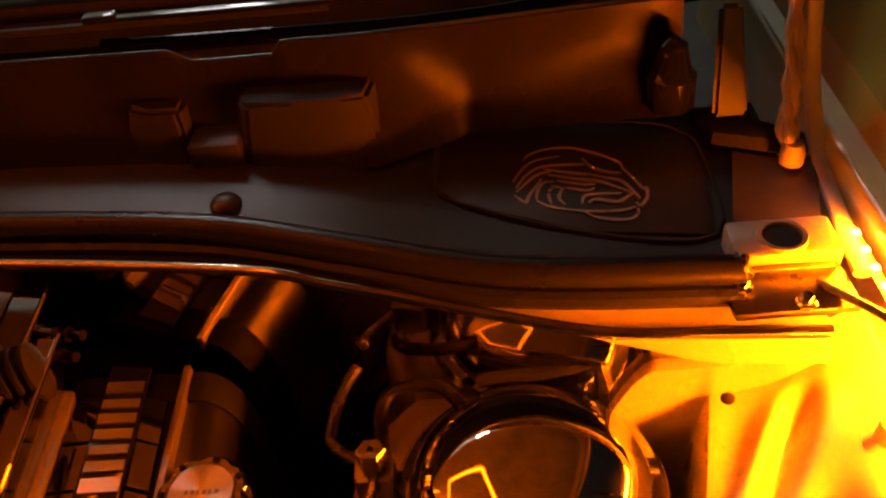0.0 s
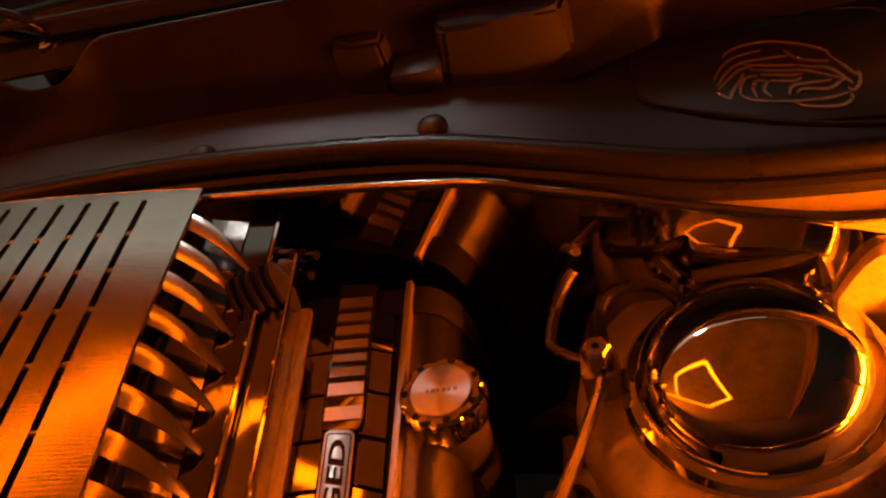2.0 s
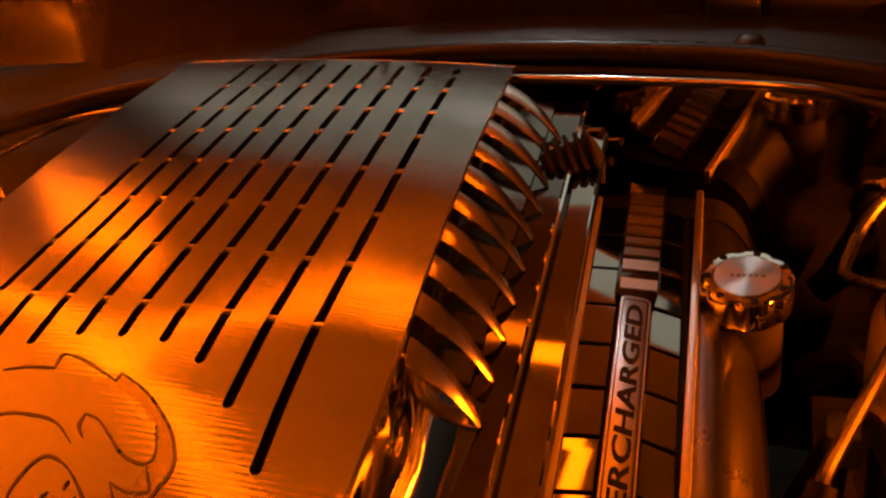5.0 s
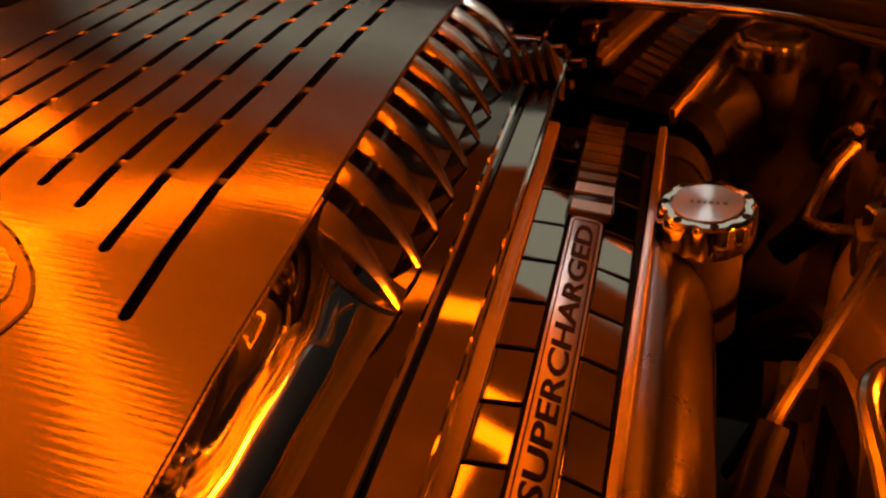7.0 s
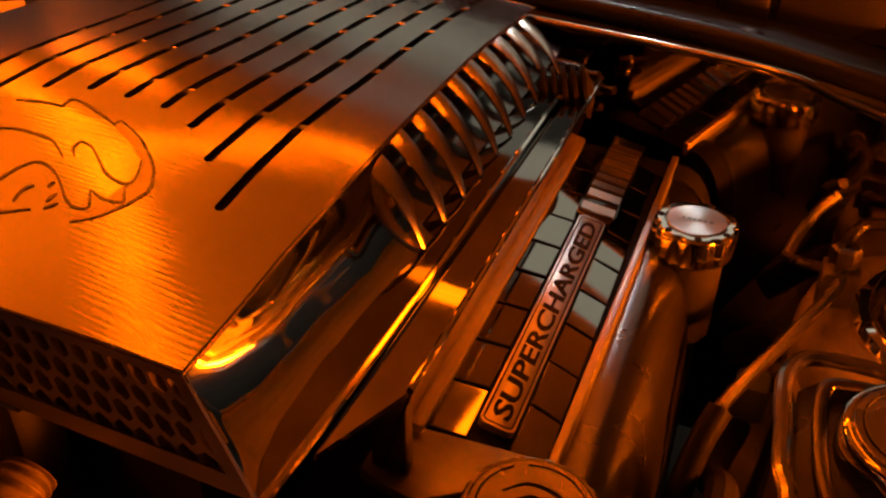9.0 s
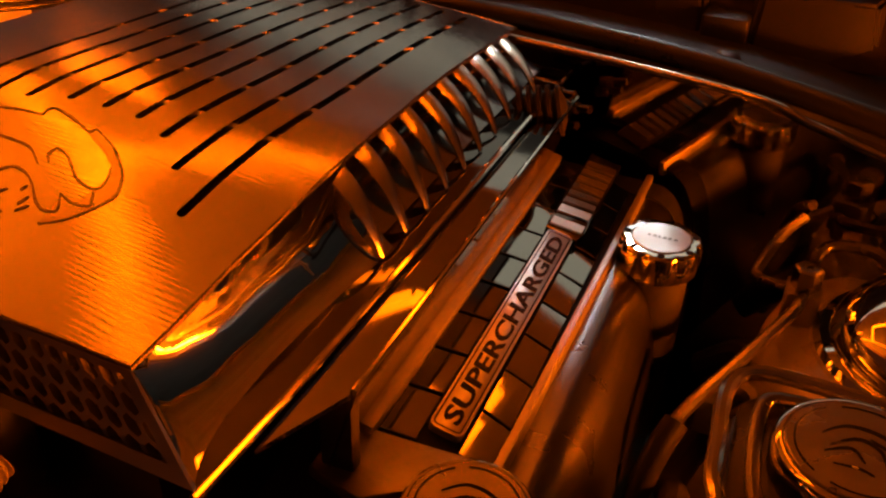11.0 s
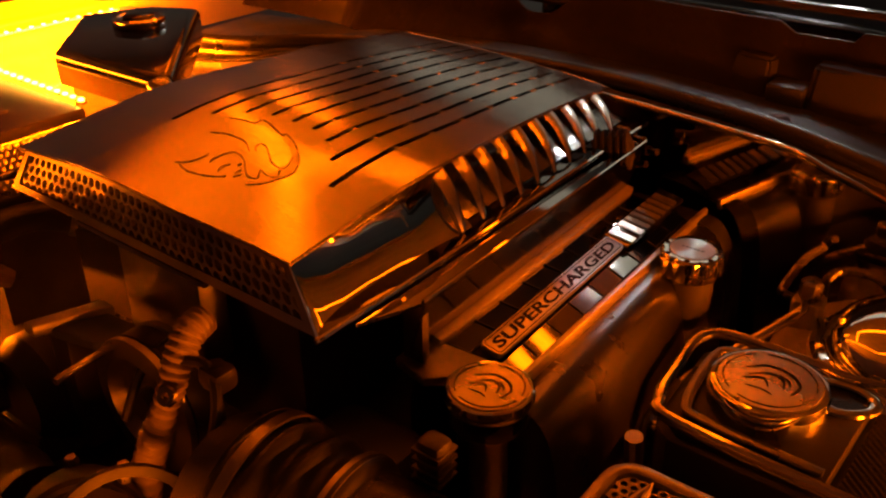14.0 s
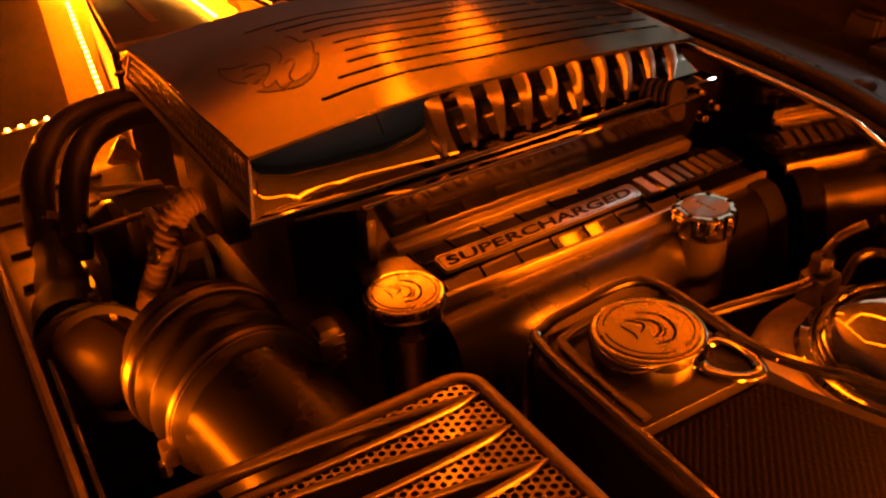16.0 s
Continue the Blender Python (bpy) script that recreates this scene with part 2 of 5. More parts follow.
def lathe(bm, profile, n=48, m=None, wave=None):
    """Turns a profile of (radius, height) round z. wave(angle) scales the radius."""
    m = m or Matrix()
    rings = []
    for r, z in profile:
        if r < 1e-6:
            rings.append([bm.verts.new(m @ Vector((0, 0, z)))])
        else:
            ring = []
            for i in range(n):
                a = 2 * math.pi * i / n
                k = wave(a) if wave else 1
                ring.append(bm.verts.new(m @ Vector((r * k * math.cos(a), r * k * math.sin(a), z))))
            rings.append(ring)
    for a, b in zip(rings, rings[1:]):
        for i in range(n):
            j = (i + 1) % n
            if len(a) == 1 and len(b) == 1:
                continue
            if len(a) == 1:
                bm.faces.new((a[0], b[i], b[j]))
            elif len(b) == 1:
                bm.faces.new((a[i], a[j], b[0]))
            else:
                bm.faces.new((a[i], a[j], b[j], b[i]))
    return bm


def smooth_path(pts, k=6, closed=False):
    """A smooth curve through points."""
    P = [Vector(p) for p in pts]
    n = len(P)
    out = []
    for i in range(n if closed else n - 1):
        if closed:
            a, b, c, d = P[i - 1], P[i], P[(i + 1) % n], P[(i + 2) % n]
        else:
            a, b, c, d = P[max(i - 1, 0)], P[i], P[i + 1], P[min(i + 2, n - 1)]
        for s in range(k):
            t = s / k
            out.append(0.5 * ((2 * b) + (c - a) * t + (2 * a - 5 * b + 4 * c - d) * t * t + (3 * b - a - 3 * c + d) * t ** 3))
    if not closed:
        out.append(P[-1])
    return out


def tube(bm, pts, r, n=12, closed=False, k=6, squash=1.0):
    """A round bar along a smooth curve. r: a radius, or a function of the share of its length."""
    C = smooth_path(pts, k, closed) if k > 1 else [Vector(p) for p in pts]
    rings = []
    up = Vector((0, 0, 1))
    for i, c in enumerate(C):
        a = C[i - 1] if (i or closed) else C[0]
        b = C[(i + 1) % len(C)] if (i + 1 < len(C) or closed) else C[-1]
        t = (b - a).normalized()
        if abs(t.dot(up)) > 0.97:
            up = Vector((1, 0, 0))
        s = t.cross(up).normalized()
        u = s.cross(t).normalized()
        up = u
        rad = r(i / (len(C) - 1)) if callable(r) else r
        rings.append([bm.verts.new(c + rad * (math.cos(2 * math.pi * j / n) * s + squash * math.sin(2 * math.pi * j / n) * u)) for j in range(n)])
    m = len(rings)
    for i in range(m if closed else m - 1):
        A, B = rings[i], rings[(i + 1) % m]
        for j in range(n):
            bm.faces.new((A[j], A[(j + 1) % n], B[(j + 1) % n], B[j]))
    if not closed:
        bm.faces.new(rings[0])
        bm.faces.new(rings[-1][::-1])
    return bm


def sheet(bm, nx, ny, f, thick=0.0):
    """A bent sheet: f(u, v) with u and v from 0 to 1 gives a place. thick: metres below it."""
    V = [[bm.verts.new(f(i / nx, j / ny)) for j in range(ny + 1)] for i in range(nx + 1)]
    for i in range(nx):
        for j in range(ny):
            bm.faces.new((V[i][j], V[i + 1][j], V[i + 1][j + 1], V[i][j + 1]))
    if thick:
        bmesh.ops.recalc_face_normals(bm, faces=bm.faces[:])
        bmesh.ops.solidify(bm, geom=bm.faces[:], thickness=thick)
    return bm


def stroke(bm, pts, w0, w1, z0, z1, place, k=6, w_end=None):
    """A flat tapering stroke along a curve of (u, v) points; place(u, v, z) puts it on its surface."""
    C = smooth_path([(u, v, 0) for u, v in pts], k)
    n = len(C)
    L = []
    for i, c in enumerate(C):
        t = (C[min(i + 1, n - 1)] - C[max(i - 1, 0)]).normalized()
        s = Vector((-t.y, t.x, 0))
        f = i / (n - 1)
        w = (w0 + (w1 - w0) * math.sin(math.pi * f)) / 2
        L.append((c - s * w, c + s * w))
    for (a, b), (c, d) in zip(L, L[1:]):
        q = [bm.verts.new(place(p.x, p.y, z)) for z in (z0, z1) for p in (a, b, d, c)]
        for f in ((3, 2, 1, 0), (4, 5, 6, 7), (0, 1, 5, 4), (1, 2, 6, 5), (2, 3, 7, 6), (3, 0, 4, 7)):
            bm.faces.new([q[i] for i in f])
    bmesh.ops.remove_doubles(bm, verts=bm.verts[:], dist=1e-6)
    return bm


def perforated(bm, place, w, h, pitch, hole=0.66, depth=0.003, keep=None):
    """A plate of six-sided cells, each with an open hole; place(u, v, d) maps metres across, up and inwards."""
    dy = pitch * math.sqrt(3) / 2
    R = pitch / math.sqrt(3)
    rows = int(h / dy)
    for j in range(rows + 1):
        for i in range(int(w / pitch) + 1):
            u, v = (i + 0.5 * (j % 2)) * pitch, j * dy
            if u > w or v > h or (keep and not keep(u, v)):
                continue
            A, B, C = [], [], []
            for k in range(6):
                a = radians(60 * k + 30)
                A.append(bm.verts.new(place(u + R * math.cos(a), v + R * math.sin(a), 0)))
                B.append(bm.verts.new(place(u + R * hole * math.cos(a), v + R * hole * math.sin(a), 0)))
                C.append(bm.verts.new(place(u + R * hole * math.cos(a), v + R * hole * math.sin(a), depth)))
            for k in range(6):
                l = (k + 1) % 6
                bm.faces.new((A[k], A[l], B[l], B[k]))
                bm.faces.new((B[k], B[l], C[l], C[k]))
    return bm


def letters(text, size, depth):
    """Words as a mesh, starting at the origin, reading along x."""
    cu = bpy.data.curves.new("words", "FONT")
    cu.body, cu.size, cu.extrude, cu.resolution_u = text, size, depth, 3
    cu.offset = size * 0.022
    ob = bpy.data.objects.new("words", cu)
    scene.collection.objects.link(ob)
    me = bpy.data.meshes.new_from_object(ob.evaluated_get(bpy.context.evaluated_depsgraph_get()))
    bpy.data.objects.remove(ob)
    bpy.data.curves.remove(cu)
    return me


def interp(table, x):
    """Straight interpolation in rows of (x, value...)."""
    if x <= table[0][0]:
        return table[0][1:]
    for a, b in zip(table, table[1:]):
        if x <= b[0]:
            f = (x - a[0]) / (b[0] - a[0])
            return tuple(p + (q - p) * f for p, q in zip(a[1:], b[1:]))
    return table[-1][1:]


def ease(a, b, x):
    t = min(1, max(0, (x - a) / (b - a)))
    return t * t * (3 - 2 * t)


MID = -0.488                                   # the car's middle line

# ---- the garage round the car ----
bm = box(bmesh.new(), (-5, -5, -0.1), (4, 6, 0))
solo("floor", bm, FLOORM, "grey concrete garage floor under the car", "floor", kind="structure")
for n, lo, hi in (("wall_north", (-5, 6, 0), (4, 6.15, 3)), ("wall_south", (-5, -5.15, 0), (4, -5, 3)),
                  ("wall_east", (4, -5, 0), (4.15, 6, 3)), ("wall_west", (-5.15, -5, 0), (-5, 6, 3))):
    solo(n, box(bmesh.new(), lo, hi), WALLM, "plain dim painted garage wall", "wall", kind="structure")
solo("ceiling", box(bmesh.new(), (-5, -5, 3), (4, 6, 3.1)), WALLM, "plain dim garage ceiling", "ceiling", kind="structure")
lamp = thing("hanging_light", "small bright white garage lamp hanging behind the car", "light", (-0.69, 2.585, 2.235))
part("housing", box(bmesh.new(), (-0.06, -0.055, 0.02), (0.06, 0.055, 0.07), 0.01), FASCIA, lamp)
part("stem", box(bmesh.new(), (-0.012, -0.012, 0.07), (0.012, 0.012, 0.70)), FASCIA, lamp)
part("bulb_panel", box(bmesh.new(), (-0.050, -0.045, 0.0), (0.050, 0.045, 0.018)), TUBE_LIGHT, lamp, "bright white panel")
lamp = thing("ceiling_light", "bright white square lamp under the garage ceiling", "light", (-0.86, 2.55, 2.80))
part("housing", box(bmesh.new(), (-0.21, -0.21, 0.02), (0.21, 0.21, 0.07), 0.01), FASCIA, lamp)
part("stem", box(bmesh.new(), (-0.012, -0.012, 0.07), (0.012, 0.012, 0.13)), FASCIA, lamp)
part("bulb_panel", box(bmesh.new(), (-0.19, -0.19, 0.0), (0.19, 0.19, 0.018)), SOFT_LIGHT, lamp, "bright white panel")
# Unseen glowing panel, added and sized for grey reflections on lid and cowl.
dim = thing("ceiling_panel", "unseen dim glowing panel on the ceiling, added for grey reflections", "light", (-1.6, 3.45, 2.93))
part("diffuser", box(bmesh.new(), (-2.2, -1.25, 0.0), (2.2, 1.25, 0.03)), DIM_LIGHT, dim)
part("frame", box(bmesh.new(), (-2.25, -1.3, 0.03), (2.25, 1.3, 0.068), 0.006), FASCIA, dim)
# Unseen pale panel, added so polished metal has grey to reflect.
pane = thing("wall_glow_panel", "unseen pale glowing panel high on the wall, added for grey reflections", "window", (-2.2, 5.96, 2.55), kind="structure")
part("pane", box(bmesh.new(), (-1.1, -0.01, -0.30), (1.1, 0.03, 0.30)), PANEL_LIGHT, pane)
part("glow_panel_frame", box(bmesh.new(), (-1.16, 0.0, -0.36), (1.16, 0.035, 0.36), 0.01), FASCIA, pane)

# ---- the shell of the engine bay ----
bm = box(bmesh.new(), (-1.32, -0.33, 0.42), (0.34, 0.55, 0.46))
solo("bay_floor", bm, BLACK, "dark shadowed bottom of the engine bay", "floor", kind="structure")
bm = box(bmesh.new(), (-1.32, -0.325, 0.46), (0.34, -0.302, 0.80))
solo("radiator_support", bm, BLACK, "black radiator support wall in shadow", "panel", kind="structure")

TOWER = (0.040, 0.349)


def apron(x, y):
    side = 0.60 + 0.20 * ease(0.132, 0.162, x) + 0.045 * ease(0.17, 0.30, x)
    side -= 0.016 * math.exp(-((x - 0.235) / 0.018) ** 2 - ((y - 0.275) / 0.035) ** 2)
    side += 0.007 * math.exp(-((x - 0.195 - 0.3 * (y - 0.34)) / 0.010) ** 2) * ease(0.40, 0.36, y)
    side -= 0.010 * math.exp(-((x - 0.215 - 0.3 * (y - 0.34)) / 0.012) ** 2) * ease(0.40, 0.36, y)
    side -= 0.12 * ease(0.22, 0.12, y) * ease(0.30, 0.20, x)
    ridge = 0.50 + (0.325 * ease(0.00, 0.12, x) + 0.012 * ease(0.15, 0.28, x)) * ease(0.383, 0.408, y)
    return max(side, ridge)


def apron_at(u, v):
    """The inner fender's sheet; its grid leans with the edge of the well beside the tower."""
    x, y = -0.13 + 0.44 * u, -0.30 + 0.735 * v
    return Vector((x + 0.25 * (y - 0.33) * ease(0.02, 0.12, x) * ease(0.30, 0.20, x), y, apron(x, y)))


def tower_shelf(u, v):
    a = radians(75 + 190 * u)
    r = interp([(0, 0.100), (0.5, 0.126), (0.62, 0.133), (0.72, 0.137), (1, 0.140)], v)[0]
    z = interp([(0, 0.767), (0.5, 0.763), (0.62, 0.758), (0.72, 0.745), (1, 0.55)], v)[0]
    return Vector((TOWER[0] + r * math.cos(a), TOWER[1] + r * math.sin(a), z))


bm = lathe(bmesh.new(), [(0.04, 0.772), (0.088, 0.772), (0.097, 0.7715), (0.100, 0.769), (0.1015, 0.764), (0.102, 0.749), (0.1025, 0.72), (0.103, 0.66), (0.103, 0.47)], 96)
for v in bm.verts:
    v.co.x += TOWER[0]
    v.co.y += TOWER[1]
solo("strut_tower", bm, PAINT, "painted round strut tower", "panel", kind="structure")
solo("tower_shelf", sheet(bmesh.new(), 48, 14, tower_shelf), PAINT, "painted shelf round the strut tower", "panel", kind="structure")
bm = sheet(bmesh.new(), 130, 130, apron_at)
solo("inner_fender_right", bm, PAINT, "painted inner fender beside the strut tower, lit amber", "panel", kind="structure")


def fender(u, v):
    s = [(0, 0.300, 0.80), (0.25, 0.312, 0.865), (0.36, 0.318, 0.885), (0.5, 0.338, 0.890), (0.6, 0.350, 0.915), (0.8, 0.42, 0.925), (1, 0.62, 0.87)]
    x, z = interp(s, u)
    y = -0.55 + 1.55 * v
    return Vector((x - 0.06 * ease(0.0, -0.5, y), y, z))


solo("fender_right", sheet(bmesh.new(), 40, 30, fender, 0.002), BODY, "golden yellow painted front fender along the open bay", "panel", kind="structure")
solo("fender_left", sheet(bmesh.new(), 40, 30, lambda u, v: Vector((2 * MID - fender(u, v).x - 0.12 + 0.05 * u, fender(u, v).y, fender(u, v).z + 0.01)), 0.002), BODY,
     "golden yellow painted front fender flooded with amber light", "panel", kind="structure")


def inner_left(u, v):
    return Vector((-1.38 + 0.34 * u, -0.30 + 0.80 * v, 0.885 - 0.09 * ease(0.05, 0.35, u) - 0.28 * ease(0.72, 1.0, u) - 0.22 * ease(0.10, 0.3, u) * ease(0.42, 0.34, v)
                   + 0.03 * math.sin(9 * v) * ease(0.2, 0.4, u)))


solo("inner_fender_left", sheet(bmesh.new(), 50, 30, lambda u, v: inner_left(u, 0.26 + 0.74 * v)), PAINT, "painted inner fender flooded with amber light", "panel", kind="structure")
# Front run of the same sheet, made black so it looks unlit.
solo("inner_fender_front_dark", sheet(bmesh.new(), 50, 16, lambda u, v: inner_left(u, 0.26 * v)), BLACK, "front run of the inner fender, darkened through a black material", "panel", kind="structure")

# the front of the car
bm = sheet(bmesh.new(), 30, 20, lambda u, v: Vector((-1.3 + 1.62 * u, -0.296 - 0.55 * v - 0.05 * abs(u - 0.5) * v, 0.818 - 0.10 * v * v)), 0.004)
solo("front_fascia", bm, FASCIA, "grey front fascia panel along the bay's front edge", "panel", kind="structure")
bm = tube(bmesh.new(), [(-1.30, -0.294, 0.818), (-0.5, -0.294, 0.822), (0.30, -0.296, 0.818)], 0.005, 8, k=8)
solo("fascia_edge_trim", bm, PAINT, "painted rolled edge of the front fascia", "trim", kind="structure")
bm = tube(bmesh.new(), [(-0.36, -0.281, 0.795), (-0.28, -0.281, 0.795), (0.1, -0.283, 0.79)], 0.0025, 6, k=6)
solo("latch_cable", bm, COPPER, "thin bright cable along the front edge", "cable")

# ---- cowl ----
STRIP = [(-1.25, 0.420, 0.866), (-1.163, 0.444, 0.872), (-1.01, 0.452, 0.886), (-0.89, 0.485, 0.90), (-0.776, 0.512, 0.908), (-0.606, 0.522, 0.918), (-0.488, 0.524, 0.92),
         (-0.37, 0.522, 0.918), (-0.20, 0.512, 0.908), (-0.088, 0.485, 0.90), (0.037, 0.458, 0.886), (0.187, 0.452, 0.878), (0.205, 0.452, 0.878)]
bm = tube(bmesh.new(), STRIP, 0.0125, 14, k=8, squash=0.85)
solo("weatherstrip", bm, SEAL, "long black rubber weatherstrip across the cowl", "seal", kind="structure")
bm = tube(bmesh.new(), [(x, y - 0.010, z - 0.016) for x, y, z in STRIP], 0.009, 10, k=8)
solo("weatherstrip_base", bm, SEAL, "black channel that holds the weatherstrip", "trim", kind="structure")


def cowl(u, v):
    x = -1.25 + 1.53 * u
    y0, z0 = interp(STRIP, min(x, 0.205))
    m = abs(x - MID)
    wide = 0.085 + 0.155 * ease(0.43, 0.52, m)
    back = interp([(0, 0.600), (0.42, 0.600), (0.50, 0.685), (0.80, 0.69)], m)[0]
    y = y0 + 0.008 + (back - y0) * v
    z = z0 - 0.008 - 0.012 * ease(0, 0.16, v) * ease(0.35, 0.5, m) + 0.004 * v
    return Vector((x, y, z))


solo("cowl_panel", sheet(bmesh.new(), 90, 24, cowl, 0.003), COWL, "dark grey plastic cowl panel behind the engine", "panel", kind="structure")


def cowl_z(x, y):
    y0, z0 = interp(STRIP, min(x, 0.205))
    m = abs(x - MID)
    back = interp([(0, 0.600), (0.42, 0.600), (0.50, 0.685), (0.80, 0.69)], m)[0]
    v = (y - y0 - 0.008) / (back - y0)
    return z0 - 0.008 - 0.012 * ease(0, 0.16, v) * ease(0.35, 0.5, m) + 0.004 * v


for x in (-0.188, -0.40, -0.655):
    bm = lathe(bmesh.new(), [(0.013, -0.004), (0.013, 0.002), (0.010, 0.006), (0.004, 0.008), (0, 0.008)], 20)
    b = solo("push_clip", bm, COWL, "round grey plastic clip on the cowl", "clip", "cowl clips")
    b.location = (x, 0.548, cowl_z(x, 0.548) + 0.001)

# service lid with its gap, and the emblem on it
lid = thing("access_cover", "dark grey access cover on the cowl with a bronze emblem", "cover", (0, 0, 0))
LID = [(-0.018, 0.600), (-0.012, 0.664), (0.02, 0.676), (0.165, 0.677), (0.207, 0.655), (0.216, 0.612), (0.204, 0.512), (0.10, 0.522), (0.0, 0.563), (-0.016, 0.578)]
bm = bmesh.new()
slab(bm, [(x, y) for x, y in LID], 0.0, 0.0042, 0.0015)
for v in bm.verts:
    v.co.z += cowl_z(v.co.x, v.co.y) - 0.002
panel = part("lid_panel", bm, COWL, lid)
# Dark bead laid on the cowl as the shade of the lid's gap.
bm = tube(bmesh.new(), [(x, y, cowl_z(x, y) + 0.001) for x, y in LID], 0.0022, 6, closed=True, k=4)
part("lid_gap_shade", bm, HOLE, lid, "dark bead standing in for the shaded gap round the lid")


def on_lid(u, v, z):
    x, y = 0.104 + u, 0.590 + v
    return Vector((x, y, cowl_z(x, y) + 0.0026 + z))


CREST = [[(-0.058, -0.016), (-0.058, 0.003), (-0.049, 0.025), (-0.032, 0.042), (-0.006, 0.047), (0.018, 0.038), (0.038, 0.022), (0.04, 0.013)], [(0.04, 0.013), (0.047, -0.002), (0.053, -0.017), (0.056, -0.016), (0.054, -0.029), (0.047, -0.039), (0.044, -0.035)],
         [(-0.056, -0.002), (-0.046, 0.017), (-0.033, 0.029), (-0.012, 0.034)], [(-0.054, -0.011), (-0.044, 0.007), (-0.029, 0.019), (-0.004, 0.021), (0.008, 0.021)],
         [(-0.054, -0.016), (-0.04, 0.002), (-0.032, 0.009), (-0.022, 0.012)], [(0.007, 0.03), (0.015, 0.015), (0.028, 0.008), (0.038, 0.006)],
         [(0.011, 0.006), (0.023, 0.0), (0.036, -0.005), (0.045, -0.022), (0.048, -0.03)], [(-0.029, 0.016), (-0.005, 0.009), (0.011, 0.006)],
         [(-0.025, 0.007), (-0.001, 0.0), (0.017, -0.004), (0.032, -0.014), (0.042, -0.021)], [(-0.018, -0.002), (0.002, -0.008), (0.014, -0.008)]]
CURLS = [[(-0.012, -0.012), (0.006, -0.017), (0.012, -0.013)], [(-0.058, -0.018), (-0.052, -0.025), (-0.047, -0.03), (-0.044, -0.022), (-0.038, -0.011), (-0.031, 0.002)],
         [(-0.038, -0.026), (-0.036, -0.015), (-0.03, -0.004), (-0.021, -0.003)], [(-0.038, -0.028), (-0.031, -0.035), (-0.022, -0.039), (-0.016, -0.041)],
         [(-0.026, -0.033), (-0.027, -0.02), (-0.022, -0.01), (-0.013, -0.014)], [(-0.015, -0.035), (-0.019, -0.025), (-0.015, -0.014)],
         [(-0.016, -0.041), (0.007, -0.045), (0.03, -0.045), (0.043, -0.041)], [(0.0, -0.045), (0.01, -0.053), (0.033, -0.057), (0.043, -0.05), (0.044, -0.043)],
         [(-0.001, -0.035), (0.003, -0.024), (0.015, -0.022), (0.034, -0.022)], [(0.005, -0.034), (0.011, -0.029), (0.029, -0.033), (0.04, -0.025), (0.044, -0.022)]]
for pts in CREST + CURLS:
    part("emblem_stroke", stroke(bmesh.new(), pts, 0.0014, 0.0030, 0, 0.0015, on_lid), EMBLEM, panel, "raised bronze emblem stroke")


# the dark screen behind the cowl, and the windscreen
def screen(u, v):
    x = -1.25 + 1.46 * u
    m = abs(x - MID)
    y0, z0 = interp([(0, 0.598, 0.895), (0.42, 0.600, 0.890), (0.50, 0.668, 0.872), (0.62, 0.671, 0.872), (0.76, 0.664, 0.874)], m)
    dip = 0.012 * ease(-0.232, -0.228, x) * ease(-0.146, -0.150, x)
    y1, z1 = interp([(0, 0.660, 0.990), (0.25, 0.662, 0.985), (0.42, 0.669, 0.981), (0.55, 0.686, 0.978), (0.65, 0.703, 0.973), (0.76, 0.715, 0.968)], m)
    z1 -= dip + 0.040 * ease(-0.668, -0.600, x) * ease(-0.498, -0.578, x)
    return Vector((x, y0 + (y1 - y0) * v + 0.010 * math.sin(3.14 * v), z0 + (z1 - z0) * v))


solo("cowl_screen", sheet(bmesh.new(), 146, 12, screen, 0.004), SCREEN, "dark brown glossy plastic screen behind the cowl", "panel", kind="structure")
bm = tube(bmesh.new(), [screen(k / 146, 1.0) for k in range(147)], 0.0022, 6, k=1)
solo("screen_rim", bm, COWL, "grey rounded rim along the cowl screen", "trim", kind="structure")
bm = sheet(bmesh.new(), 20, 10, lambda u, v: Vector((-1.3 + 1.62 * u, 0.66 + 0.95 * v + 0.25 * (u - 0.5) ** 2, 0.968 + 0.46 * v - 0.03 * v * v)), 0.005)
solo("windscreen", bm, GLASS, "black reflecting windscreen glass", "window", kind="structure")
wiper = thing("windscreen_wiper", "glossy black wiper arm lying on the windscreen", "wiper", (0, 0, 0))
part("arm", tube(bmesh.new(), [(-0.30, 0.695, 1.003), (-0.05, 0.70, 1.0), (0.10, 0.715, 0.994), (0.17, 0.735, 0.986)], 0.006, 8, squash=0.7), GLOSS, wiper)
part("blade", tube(bmesh.new(), [(-0.66, 0.702, 1.004), (-0.40, 0.690, 1.002), (-0.10, 0.694, 0.998)], 0.0055, 6, squash=0.6), BRK, wiper, "matt black rubber blade")
part("joint", box(bmesh.new(), (-0.315, 0.688, 0.998), (-0.285, 0.702, 1.010), 0.003), GLOSS, wiper)

wiper = thing("windscreen_wiper", "glossy black wiper arm on its spindle in the screen's notch", "wiper", (0, 0, 0))
part("arm", tube(bmesh.new(), [(-0.574, 0.688, 0.978), (-0.592, 0.698, 1.008), (-0.70, 0.74, 1.032), (-0.85, 0.80, 1.062)], 0.005, 8, squash=0.6), GLOSS, wiper)
part("spindle", lathe(bmesh.new(), [(0.017, -0.05), (0.017, -0.004), (0.012, 0.0), (0.009, 0.010), (0.004, 0.013), (0, 0.013)], 20), GLOSS, wiper).location = (-0.580, 0.686, 0.966)
